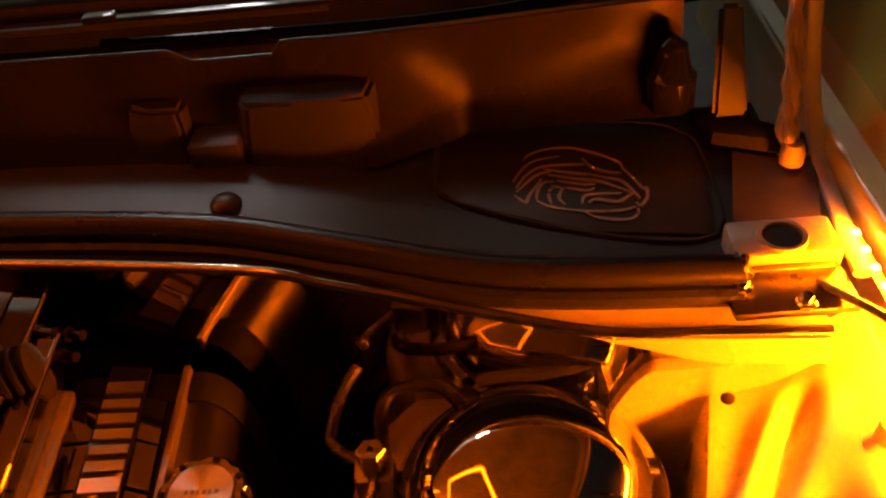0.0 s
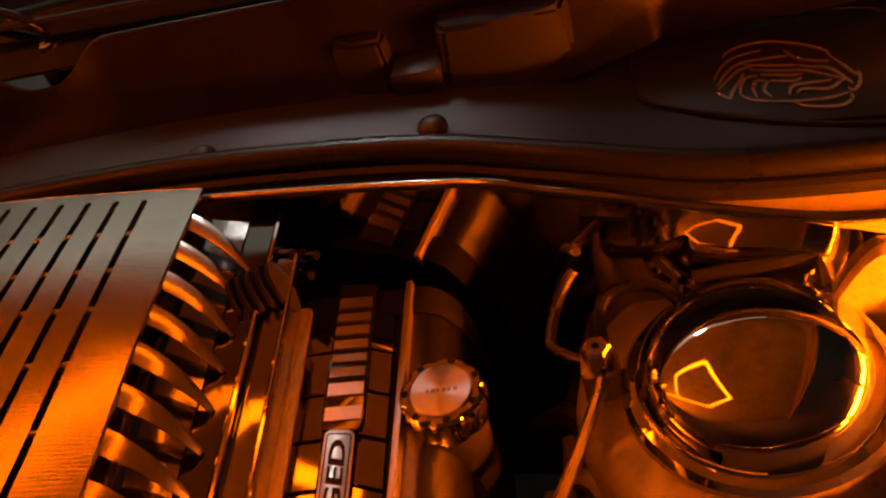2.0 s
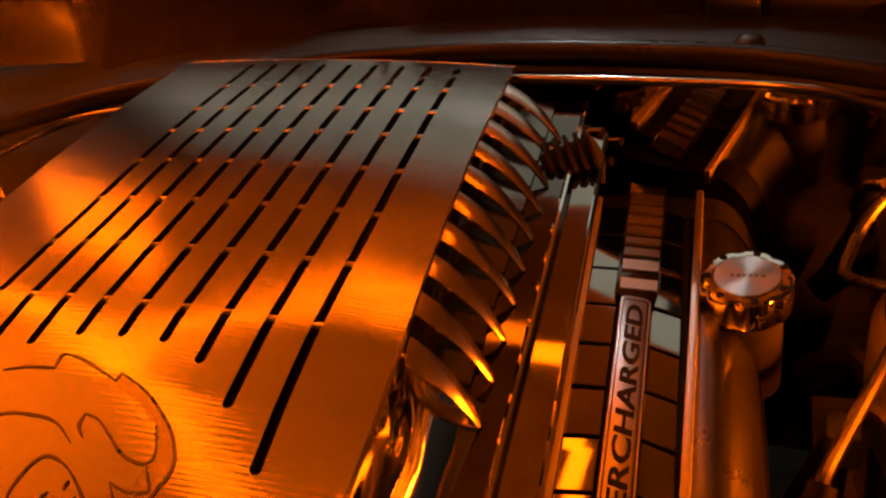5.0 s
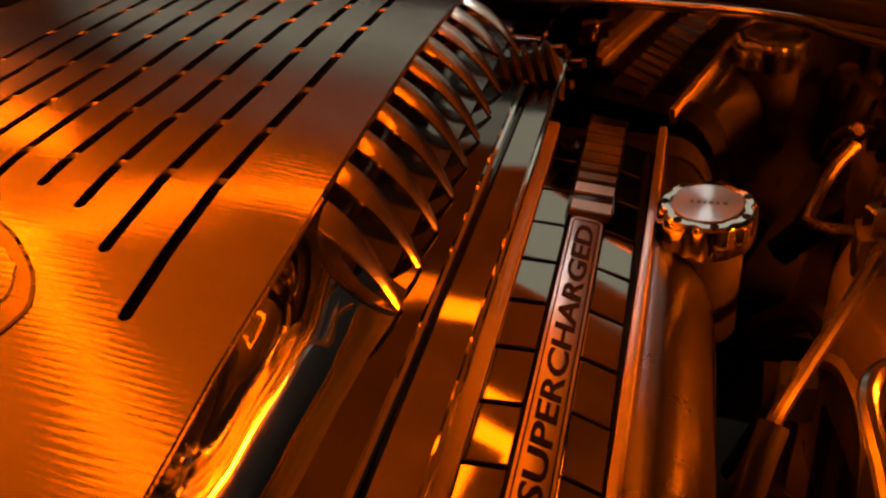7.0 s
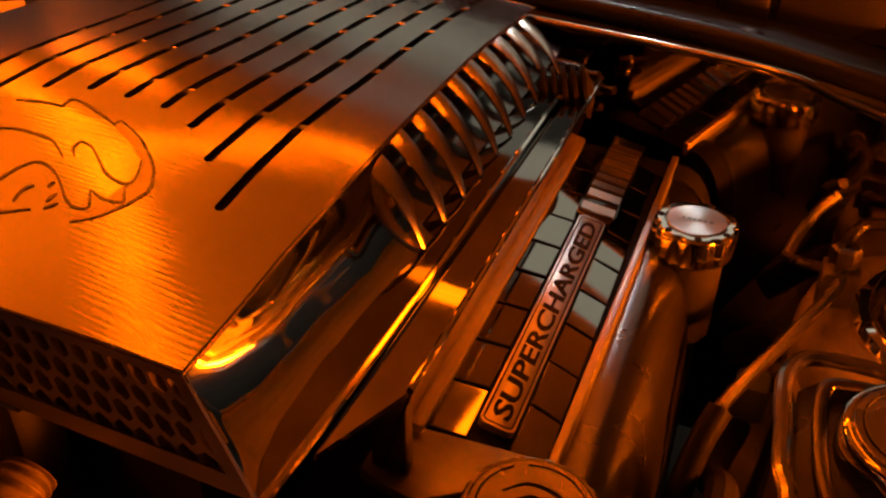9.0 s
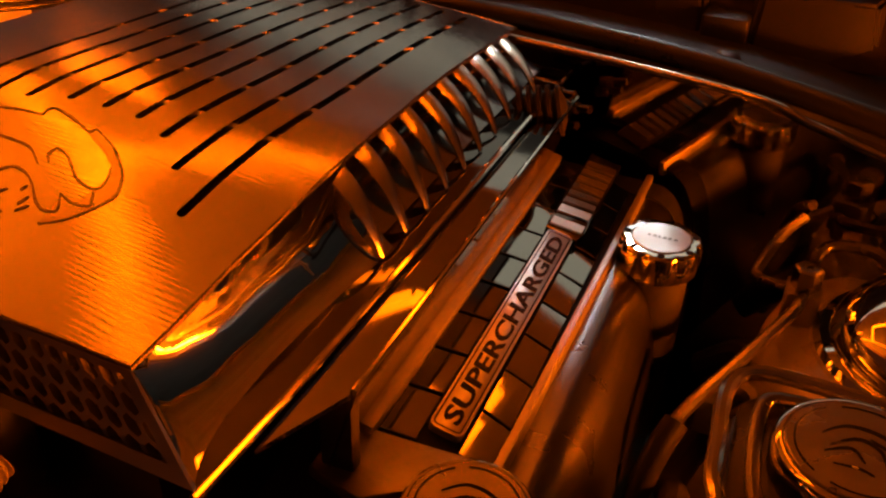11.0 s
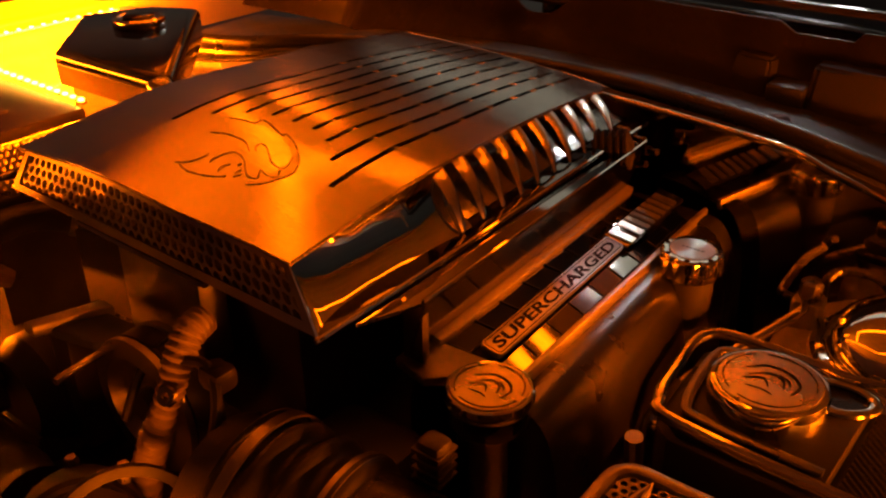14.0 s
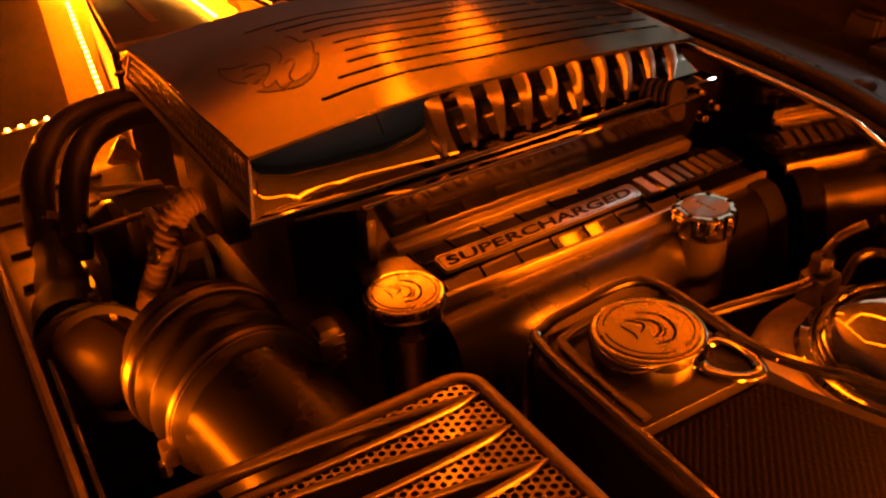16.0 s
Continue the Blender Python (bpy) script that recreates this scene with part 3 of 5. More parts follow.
part("nut", lathe(bmesh.new(), [(0.0075, 0), (0.0075, 0.006), (0.005, 0.008), (0, 0.008)], 6), CHROME, wiper, "bright nut").location = (-0.580, 0.686, 0.977)


def loft(low, high, z0, z1):
    """A block that narrows from its lower outline to its upper one."""
    bm = bmesh.new()
    a = [bm.verts.new((x, y, z0)) for x, y in low]
    b = [bm.verts.new((x, y, z1)) for x, y in high]
    bm.faces.new(b)
    bm.faces.new(a[::-1])
    for k in range(len(a)):
        bm.faces.new((a[k - 1], a[k], b[k], b[k - 1]))
    bmesh.ops.bevel(bm, geom=bm.edges[:], offset=0.004, segments=2, affect="EDGES")
    return bm


holder = thing("cowl_bracket", "black moulded bracket with a notch on the cowl", "bracket", (0, 0, 0))
part("left_block", loft([(-0.290, 0.603), (-0.254, 0.594), (-0.222, 0.592), (-0.216, 0.600), (-0.212, 0.665), (-0.292, 0.665)],
                        [(-0.281, 0.640), (-0.260, 0.626), (-0.233, 0.625), (-0.230, 0.629), (-0.228, 0.672), (-0.281, 0.672)], 0.878, 0.949), BRK, holder)
part("right_block", loft([(-0.186, 0.600), (-0.178, 0.590), (-0.122, 0.584), (-0.091, 0.599), (-0.057, 0.613), (-0.050, 0.68), (-0.190, 0.68)],
                         [(-0.181, 0.629), (-0.174, 0.621), (-0.130, 0.620), (-0.095, 0.620), (-0.070, 0.622), (-0.056, 0.690), (-0.182, 0.690)], 0.876, 0.950), BRK, holder)
part("saddle", box(bmesh.new(), (-0.226, 0.599, 0.880), (-0.180, 0.668, 0.926), 0.004), COWL, holder, "grey saddle in the notch")

# ---- polished firewall with its chrome lip ----
WALL = [(-1.24, 0.400, 0.85), (-1.08, 0.412, 0.856), (-0.99, 0.432, 0.866), (-0.93, 0.443, 0.878), (-0.88, 0.452, 0.892), (-0.815, 0.461, 0.905), (-0.6, 0.486, 0.91), (-0.488, 0.490, 0.91),
        (-0.37, 0.486, 0.91), (-0.161, 0.461, 0.905), (-0.10, 0.4535, 0.892), (-0.047, 0.447, 0.880), (0.014, 0.438, 0.866), (0.105, 0.418, 0.856), (0.194, 0.415, 0.851), (0.263, 0.410, 0.85)]


def firewall(u, v):
    x = -1.24 + 1.503 * u
    y, z = interp(WALL, x)
    return Vector((x, y + 0.003, z - 0.002 - (z - 0.50) * v))


solo("firewall", sheet(bmesh.new(), 120, 10, firewall, 0.003), WALLPOL, "polished steel firewall that mirrors the engine", "panel", kind="structure")
solo("cowl_lip", tube(bmesh.new(), WALL, 0.0048, 12, k=5, squash=0.8), LIP, "chrome lip along the top of the firewall", "trim", kind="structure")


# Fold added so its paint catches the LED as a bright band.
def lip_fold(u, v):
    x = 0.085 + 0.176 * u
    y, z = interp(WALL, x)
    return Vector((x, y - 0.004 - 0.011 * v * ease(0, 0.6, u), z - 0.004 - 0.014 * v * ease(0, 0.6, u)))


solo("lip_fold", sheet(bmesh.new(), 24, 4, lip_fold, 0.0015), PAINT, "painted fold added for the bright band under the firewall lip", "trim", kind="structure")


def shelf(u, v):
    x = -1.24 + 1.503 * u
    y, z = interp(WALL, x)
    y1, z1 = interp(STRIP, min(x, 0.205))
    return Vector((x, y + (max(y1, y + 0.02) - y) * v, z - 0.001 + (z1 - 0.02 - z) * v))


# One ledge: its dim left run is darkened through a black material.
for n, a, b, m in (("cowl_shelf", 0.79, 1.0, PAINT), ("cowl_shelf_dimmed", 0.0, 0.79, BRK)):
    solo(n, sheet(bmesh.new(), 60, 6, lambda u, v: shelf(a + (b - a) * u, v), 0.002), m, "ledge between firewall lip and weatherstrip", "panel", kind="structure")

# ---- hinge corner ----
hinge = thing("hinge_bracket", "painted steel hood hinge with bolts beside the cowl", "hinge", (0, 0, 0))
bm = box(bmesh.new(), (0.205, 0.462, 0.853), (0.285, 0.505, 0.880), 0.005)
part("bracket", bm, PAINT, hinge)
# Dark disc on the bracket's solid top, in place of a shaded hole.
bm = lathe(bmesh.new(), [(0, 0.0032), (0.0150, 0.0032), (0.0150, 0.0)], 24)
part("bracket_hole_shade", bm, HOLE, hinge, "dark disc standing in for the shade of a hole").location = (0.243, 0.480, 0.8775)
part("hole_rim", lathe(bmesh.new(), [(0.0145, 0.0), (0.0150, 0.003), (0.0185, 0.003), (0.0195, -0.001)], 24), PAINT, hinge).location = (0.243, 0.480, 0.8800)
part("foot_plate", box(bmesh.new(), (0.195, 0.418, 0.857), (0.285, 0.462, 0.864), 0.002), SATIN, hinge)
for bx, by in ((0.206, 0.444), (0.246, 0.424)):
    bm = lathe(bmesh.new(), [(0.0075, 0), (0.0075, 0.003), (0.0062, 0.004), (0.006, 0.007), (0.004, 0.0095), (0, 0.0105)], 20)
    part("bolt", bm, CHROME, hinge, "bright round-headed bolt").location = (bx, by, 0.864)
part("side_panel", sheet(bmesh.new(), 10, 14, lambda u, v: Vector((0.2155 + 0.068 * u + 0.026 * v, 0.508 + 0.108 * v - 0.016 * u * v, 0.866 - 0.004 * math.sin(math.pi * u))), 0.002), BLACK, hinge, "dark panel beside the hinge")
part("arm", tube(bmesh.new(), [(0.293, 0.447, 0.868), (0.303, 0.54, 0.866), (0.310, 0.60, 0.870), (0.307, 0.64, 0.93), (0.304, 0.66, 1.03), (0.304, 0.68, 1.10)], 0.0072, 10, squash=0.6), PAINT, hinge, "painted hinge arm")
part("lever", loft([(0.230, 0.645), (0.262, 0.645), (0.262, 0.655), (0.230, 0.655)], [(0.236, 0.680), (0.256, 0.680), (0.256, 0.688), (0.236, 0.688)], 0.880, 0.972), LEVER, hinge, "grey flat lever")
part("lever_foot", slab(bmesh.new(), [(0.226, 0.628), (0.300, 0.598), (0.304, 0.618), (0.250, 0.66), (0.215, 0.67)], 0.866, 0.880, 0.006), BRK, hinge)
random.seed(4)
harness = thing("wire_harness", "tan taped wire harness beside the hood hinge", "harness", (0, 0, 0))
for i in range(5):
    o = [random.uniform(-0.008, 0.008) for _ in range(12)]
    part("wire", tube(bmesh.new(), [(0.284 + o[0] / 2, 0.588 + o[1] / 2, 0.872), (0.281 + o[2], 0.602 + o[3], 0.898), (0.288 + o[4], 0.622 + o[5], 0.925), (0.284 + o[6], 0.642 + o[7], 0.955), (0.292, 0.660 + o[8], 0.985)],
                      lambda f: 0.0042 + 0.0012 * math.sin(40 * f), 8), HARN, harness)
part("tape", lathe(bmesh.new(), [(0.0, 0), (0.010, 0), (0.0105, 0.010), (0.008, 0.020), (0, 0.022)], 16), HARN, harness, "wrapped end of the harness").location = (0.284, 0.590, 0.868)
solo("wiper_spindle", lathe(bmesh.new(), [(0.022, 0), (0.022, 0.03), (0.017, 0.036), (0.012, 0.06), (0.004, 0.066), (0, 0.066)], 24), GLOSS, "glossy black wiper spindle cap", "spindle").location = (0.197, 0.672, 0.885)
prop = thing("gas_strut", "dark gas strut standing on the inner fender", "strut", (0, 0, 0))
part("rod", tube(bmesh.new(), [(0.272, 0.322, 0.845), (0.282, 0.34, 0.95), (0.292, 0.36, 1.12)], 0.005, 10), GLOSS, prop)
part("cup", lathe(bmesh.new(), [(0.017, 0), (0.016, 0.008), (0.010, 0.014), (0.009, 0.03), (0, 0.032)], 24), PAINT, prop).location = (0.272, 0.322, 0.825)
solo("washer_hose", tube(bmesh.new(), [(0.262, 0.448, 0.862), (0.283, 0.405, 0.874), (0.302, 0.36, 0.885)], 0.0034, 8), RUBBER, "thin black washer hose", "hose")
solo("drain_plug", lathe(bmesh.new(), [(0.005, 0), (0.005, 0.002), (0.003, 0.003), (0, 0.003)], 16), RUBBER, "small dark plug in the inner fender", "plug").location = (0.182, 0.372, 0.828)

solo("vacuum_hose", tube(bmesh.new(), [(-0.004, 0.404, 0.798), (-0.020, 0.421, 0.803), (-0.040, 0.427, 0.803), (-0.060, 0.424, 0.800), (-0.069, 0.410, 0.794), (-0.070, 0.395, 0.770)], 0.0055, 10), SEAL, "black hose loop behind the strut tower", "hose")
solo("foam_seal", tube(bmesh.new(), [(0.006, 0.430, 0.800), (0.030, 0.431, 0.802), (0.058, 0.429, 0.806), (0.098, 0.426, 0.818)], 0.0062, 8), SEAL, "black foam seal strip before the firewall", "seal")

# ---- chrome strut tower cap ----
cap = thing("strut_cap", "large domed chrome strut tower cap", "cap", (TOWER[0], TOWER[1], 0.772))
part("dome", lathe(bmesh.new(), [(0.0875, 0.0), (0.088, 0.006), (0.086, 0.0125), (0.0823, 0.0195), (0.076, 0.0275), (0.0677, 0.034), (0.0573, 0.0395), (0.0448, 0.044), (0.031, 0.0470), (0.0156, 0.0488), (0.005, 0.0492), (0, 0.0492)], 96), CHROME, cap)
part("skirt", lathe(bmesh.new(), [(0.099, -0.012), (0.099, -0.002), (0.095, 0.003), (0.0875, 0.004), (0.0855, 0.0)], 72), CHROME, cap, "chrome rim under the dome")

# ---- supercharger ----
RIGHT = [(-0.09, -0.331, 0.9435), (-0.04, -0.333, 0.9475), (0, -0.3355, 0.951), (0.05, -0.337, 0.9545), (0.1, -0.341, 0.955), (0.15, -0.347, 0.952),
         (0.2, -0.353, 0.948), (0.25, -0.358, 0.945), (0.3, -0.363, 0.9415), (0.35, -0.367, 0.937), (0.4, -0.3705, 0.932), (0.45, -0.374, 0.926), (0.52, -0.379, 0.918)]


def right_edge(y):
    return interp(RIGHT, y)[0]


def left_edge(y):
    return -0.685 - 0.075 * y


def cover_z(x, y):
    """The lid's upper face: crowned across, falling to the front and the rear, its left side a little higher."""
    xr, zr = interp(RIGHT, y)
    u = (xr - x) / (xr - left_edge(y))
    return zr + 0.015 * u + (0.012 - 0.018 * max(0, y - 0.1)) * 4 * u * (1 - u)


def square_off(x, y):
    """Sets the lid's front and rear edges where they run across the car."""
    u = (right_edge(y) - x) / (right_edge(y) - left_edge(y))
    return y + 0.022 * u * ease(0.36, 0.486, y) - 0.012 * min(1, 3 * u) * ease(0.0, -0.083, y)


blower = thing("supercharger", "brushed aluminium supercharger with a slotted lid", "supercharger", (0, 0, 0))
FRONT = [0.010, 0.042, 0.066, 0.077, 0.077, 0.075, 0.065, 0.043, 0.014]
REAR = [0.472 + 0.0002 * i for i in range(9)]
PINS = (0.108, 0.166, 0.223, 0.281, 0.336, 0.381, 0.427)
bm = bmesh.new()


def slot_x(i, y):
    """The middle line of a slot; the slots lean to the car's left."""
    return -0.381 - 0.0262 * i - 0.0955 * (y - 0.03)


def slot_half(i, y):
    """Half the slot's width, with round ends."""
    d = min(y - FRONT[i], REAR[i] - y)
    return 0.0029 * (0.35 if d <= 0 else max(0.35, math.sqrt(max(0, 1 - max(0, 1 - d / 0.0029) ** 2))))


def lid_slots():
    """The slotted lid: strips between the slots."""
    n = 20
    ys = [-0.083 + 0.569 * j / 48 for j in range(49)]
    for f in FRONT:
        ys += [f, f + 0.0005, f + 0.0012, f + 0.0029]
    for f in REAR[::4]:
        ys += [f, f - 0.0005, f - 0.0012, f - 0.0029]
    ys = sorted(set(round(y, 5) for y in ys))
    m = len(ys) - 1
    grid = {}

    def vert(ci, k, lower):
        key = (ci, k, lower)
        if key not in grid:
            y = ys[k]
            if ci == 0:
                x = right_edge(y)
            elif ci == n - 1:
                x = left_edge(y)
            else:
                i = (ci - 1) // 2
                x = slot_x(i, y) + slot_half(i, y) * (1 if ci % 2 else -1)
            yy = square_off(x, y)
            grid[key] = bm.verts.new((x, yy, cover_z(x, yy) - (0.004 if lower else 0)))
        return grid[key]

    def gap(ci, k):
        if ci % 2 == 0 or not 0 < ci < n - 1:
            return False
        i = ci // 2
        return FRONT[i] < (ys[k] + ys[k + 1]) / 2 < REAR[i]

    cells = n - 1
    for ci in range(cells):
        for k in range(m):
            if gap(ci, k):
                continue
            bm.faces.new([vert(a, b, False) for a, b in ((ci, k), (ci, k + 1), (ci + 1, k + 1), (ci + 1, k))])
            bm.faces.new([vert(a, b, True) for a, b in ((ci, k), (ci + 1, k), (ci + 1, k + 1), (ci, k + 1))])
            for (a, b), (c, d), (oc, ok) in (((ci, k), (ci, k + 1), (ci - 1, k)), ((ci + 1, k), (ci + 1, k + 1), (ci + 1, k)),
                                             ((ci, k), (ci + 1, k), (ci, k - 1)), ((ci, k + 1), (ci + 1, k + 1), (ci, k + 1))):
                if oc < 0 or oc >= cells or ok < 0 or ok >= m or gap(oc, ok):
                    bm.faces.new((vert(a, b, False), vert(c, d, False), vert(c, d, True), vert(a, b, True)))


lid_slots()
top = part("lid", bm, LIDM, blower, "brushed aluminium lid with long slots")
me = link(tube(bmesh.new(), [(-0.0034, 0, 0), (0.0034, 0, 0)], 0.0032, 10, k=1), "bridge", LIDM)
for i in range(9):
    for y in PINS:
        x = slot_x(i, y)
        d = new("bridge", me)
        d.parent = top
        yy = square_off(x, y)
        d.location = (x, yy, cover_z(x, yy) - 0.0038)
part("body", slab(bmesh.new(), [(-0.640, -0.045), (-0.372, -0.045), (-0.415, 0.470), (-0.680, 0.485)], 0.70, 0.925, 0.012), BRK, blower, "dark body under the lid")
RE = [(x, square_off(x, 0.486), cover_z(x, square_off(x, 0.486)) - 0.0025) for x in [right_edge(0.486) - 0.0335 * k for k in range(11)]]
part("rear_edge", tube(bmesh.new(), RE, 0.0028, 8, k=2), BRUSHED, blower)


# perforated front with its border
def grille(u, v, d):
    """u: share of the width from the car's left, v: share of the height."""
    x0, x1 = -0.663 - 0.030 * (1 - v), right_edge(-0.085) + 0.044 * (1 - v)
    x = x0 + (x1 - x0) * u
    xt = -0.663 + (right_edge(-0.085) + 0.663) * u
    yt = square_off(xt, -0.083) - 0.001
    ztop = cover_z(xt, yt) - 0.002
    zlow = 0.906 + 0.010 * (1 - u)
    return Vector((x, yt + (-0.103 - yt) * (1 - v) + d, zlow + (ztop - zlow) * v))


WID = 0.40
bm = perforated(bmesh.new(), lambda u, v, d: grille(0.02 + 0.96 * u / WID, 0.17 + 0.75 * v / 0.035, d + 0.002), WID, 0.035, 0.0115, 0.72, 0.004)
part("grille", bm, GRILLE, blower, "perforated metal front grille")
for n, (ua, ub), (va, vb) in (("grille_top", (0, 1), (0.92, 1.0)), ("grille_bottom", (0, 1), (0.0, 0.17)), ("grille_end", (0, 0.02), (0.17, 0.92)), ("grille_end", (0.98, 1), (0.17, 0.92))):
    bm = sheet(bmesh.new(), 24, 3, lambda u, v: grille(ua + (ub - ua) * u, va + (vb - va) * v, 0), 0.003)
    part(n, bm, GRILLE, blower)
# Shiny bar added where the grille's lower rim catches light.
part("lower_rim_lit", tube(bmesh.new(), [(-0.600, -0.092, 0.903), (-0.50, -0.092, 0.900), (-0.425, -0.091, 0.897)], 0.0055, 8, k=2, squash=0.6), LIP, blower, "bright bar standing in for the lit stretch of the lower rim")
part("grille_back", sheet(bmesh.new(), 8, 2, lambda u, v: grille(0.03 + 0.94 * u, 0.1 + 0.8 * v, 0.010), 0.002), HOLE, blower)

# polished skirts at both sides, hollowed from the lid's edge to the flange
FL = [(-0.106, -0.2850, 0.905), (-0.05, -0.2865, 0.904), (0.0, -0.2885, 0.903), (0.10, -0.294, 0.9005), (0.30, -0.305, 0.898), (0.47, -0.314, 0.894)]


def mirrored(p, s):
    if s < 0:
        p.x = right_edge(p.y) + left_edge(p.y) - p.x
        p.z += 0.012
    return p


def ledge(y):
    """The width of the flange between its outer edge and the hollowed side."""
    return interp([(-0.106, 0.001), (-0.085, 0.012), (-0.06, 0.018), (-0.015, 0.021), (0.03, 0.020), (0.065, 0.018), (0.09, 0.015), (0.12, 0.014)], y)[0]


def side(y, v, hollow):
    """The hollowed side between the lid's edge (v = 0) and the flange (v = 1)."""
    yt = max(y, -0.083)
    top = Vector((right_edge(yt) + 0.001, yt, cover_z(right_edge(yt), yt) - 0.003))
    fx, fz = interp(FL, y)
    low = Vector((fx - ledge(y), y, fz + 0.001))
    a, b = 0.42 - 0.12 * hollow, 0.56 + 0.22 * hollow
    mid = Vector((top.x + a * (low.x - top.x), (top.y + low.y) / 2, top.z + b * (low.z - top.z)))
    return top * (1 - v) ** 2 + mid * 2 * v * (1 - v) + low * v * v


def skirt(u, v, s):
    return mirrored(side(-0.100 + 0.215 * u, v, math.sin(math.pi * min(1, 0.12 + 0.75 * u)) ** 0.7), s)


for s in (1, -1):
    part("side_skirt", sheet(bmesh.new(), 36, 24, lambda u, v: skirt(u, v, s), 0.002), MIRROR, blower, "mirror-polished side skirt")


def flange(u, v, s):
    y = -0.106 + 0.575 * u
    x, z = interp(FL, y)
    return mirrored(Vector((x - (ledge(y) + 0.016 * ease(0.08, 0.12, y)) * v, y, z + 0.001 * v)), s)


for s in (1, -1):
    part("flange", sheet(bmesh.new(), 40, 4, lambda u, v: flange(u, v, s), 0.003), DARKMIR, blower, "polished flange, its dark reflection put into the colour")
    pts = [flange(k / 12, 0, s) for k in range(13)]
    part("flange_bead", tube(bmesh.new(), pts, 0.0026, 8, k=2), CHROME, blower)


def blade(u, v, y, s):
    """A broad bowed fin over the open side: u runs from the lid's edge down, v from its front edge to the rear."""
    w = 0.0125 * (1 - u ** 1.7) + 0.0055
    yt = y + 0.006 + 0.12 * (y - 0.1)
    fx, fz = interp(FL, y)
    top = Vector((right_edge(yt) - 0.002, yt, cover_z(right_edge(yt), yt) - 0.0035))
    low = Vector((fx - 0.013, y, fz + 0.002))
    mid = Vector((top.x + 0.66 * (low.x - top.x), yt + 0.45 * (y - yt), top.z + 0.30 * (low.z - top.z)))
    p = top * (1 - u) ** 2 + mid * 2 * u * (1 - u) + low * u * u
    crown = 0.0007 * (1 - (2 * v - 1) ** 2)
    return mirrored(p + Vector((crown * (0.3 + 0.7 * u), w * (v - 0.5), crown * (1 - u))), s)


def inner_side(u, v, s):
    """An added polished wall that fills the gaps between the fins with dark reflections."""
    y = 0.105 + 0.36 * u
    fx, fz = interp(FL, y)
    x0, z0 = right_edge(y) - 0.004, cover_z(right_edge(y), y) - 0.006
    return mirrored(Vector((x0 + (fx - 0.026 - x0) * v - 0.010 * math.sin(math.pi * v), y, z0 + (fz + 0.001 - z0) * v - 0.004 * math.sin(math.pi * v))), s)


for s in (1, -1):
    part("inner_side", sheet(bmesh.new(), 36, 10, lambda u, v: inner_side(u, v, s), 0.0015), DARKLIP, blower, "added dark polished wall that gives the fin gaps their reflections")
    for i in range(10):
        y = 0.100 + 0.0335 * i
        part("rib", sheet(bmesh.new(), 16, 6, lambda u, v: blade(u, v, y, s), 0.0018), RIBM, blower, "polished bowed fin")


# engraved emblem on the lid: a dull field and dark outlines, as plain sweeping strokes
def on_cover(u, v, z):
    return Vector((u, v, cover_z(u, v) + z))


HEAD = [(-0.543, 0.045), (-0.529, 0.049), (-0.513, 0.050), (-0.515, 0.058), (-0.513, 0.0605), (-0.504, 0.059), (-0.490, 0.054), (-0.473, 0.047), (-0.473, 0.0525), (-0.465, 0.049), (-0.451, 0.042),
        (-0.435, 0.030), (-0.425, 0.020), (-0.417, 0.006), (-0.418, -0.006), (-0.421, -0.016), (-0.425, -0.025), (-0.433, -0.033)]
EAR = [(-0.477, 0.025), (-0.468, 0.023), (-0.455, 0.014), (-0.445, 0.007), (-0.434, 0.004), (-0.429, 0.006), (-0.430, 0.013), (-0.437, 0.025), (-0.452, 0.036), (-0.468, 0.043)]
STROKES = [HEAD[:3], HEAD[2:5], HEAD[4:8], HEAD[7:9], HEAD[8:], EAR[:8], [(-0.477, 0.025), (-0.476, 0.018), (-0.470, 0.012)], [(-0.442, -0.008), (-0.432, -0.011), (-0.422, -0.009), (-0.425, -0.003), (-0.430, 0.004)],
           [(-0.468, -0.004), (-0.457, -0.012), (-0.447, -0.020), (-0.439, -0.023), (-0.433, -0.020), (-0.442, -0.008)], [(-0.532, 0.013), (-0.520, 0.019), (-0.505, 0.020), (-0.490, 0.018), (-0.474, 0.008)],
           [(-0.486, -0.026), (-0.488, -0.021), (-0.487, -0.008), (-0.482, -0.001), (-0.471, -0.003), (-0.459, -0.010)], [(-0.510, -0.044), (-0.501, -0.035), (-0.498, -0.022), (-0.499, -0.016)],
           [(-0.505, -0.044), (-0.491, -0.048), (-0.478, -0.046), (-0.466, -0.042), (-0.456, -0.034)], [(-0.468, -0.033), (-0.471, -0.024), (-0.469, -0.018)], [(-0.451, -0.031), (-0.448, -0.024)],
           [(-0.454, -0.026), (-0.454, -0.018)], [(-0.462, -0.016), (-0.462, -0.011)]]
for pts in STROKES:
    part("emblem_line", stroke(bmesh.new(), pts, 0.0008, 0.0018, -0.001, 0.0005, on_cover), SATIN, top, "dark engraved emblem line")
FIELD = HEAD[7:] + [(-0.436, -0.021), (-0.442, -0.008), (-0.430, -0.009), (-0.430, 0.004)] + EAR[5:]
bm = bmesh.new()
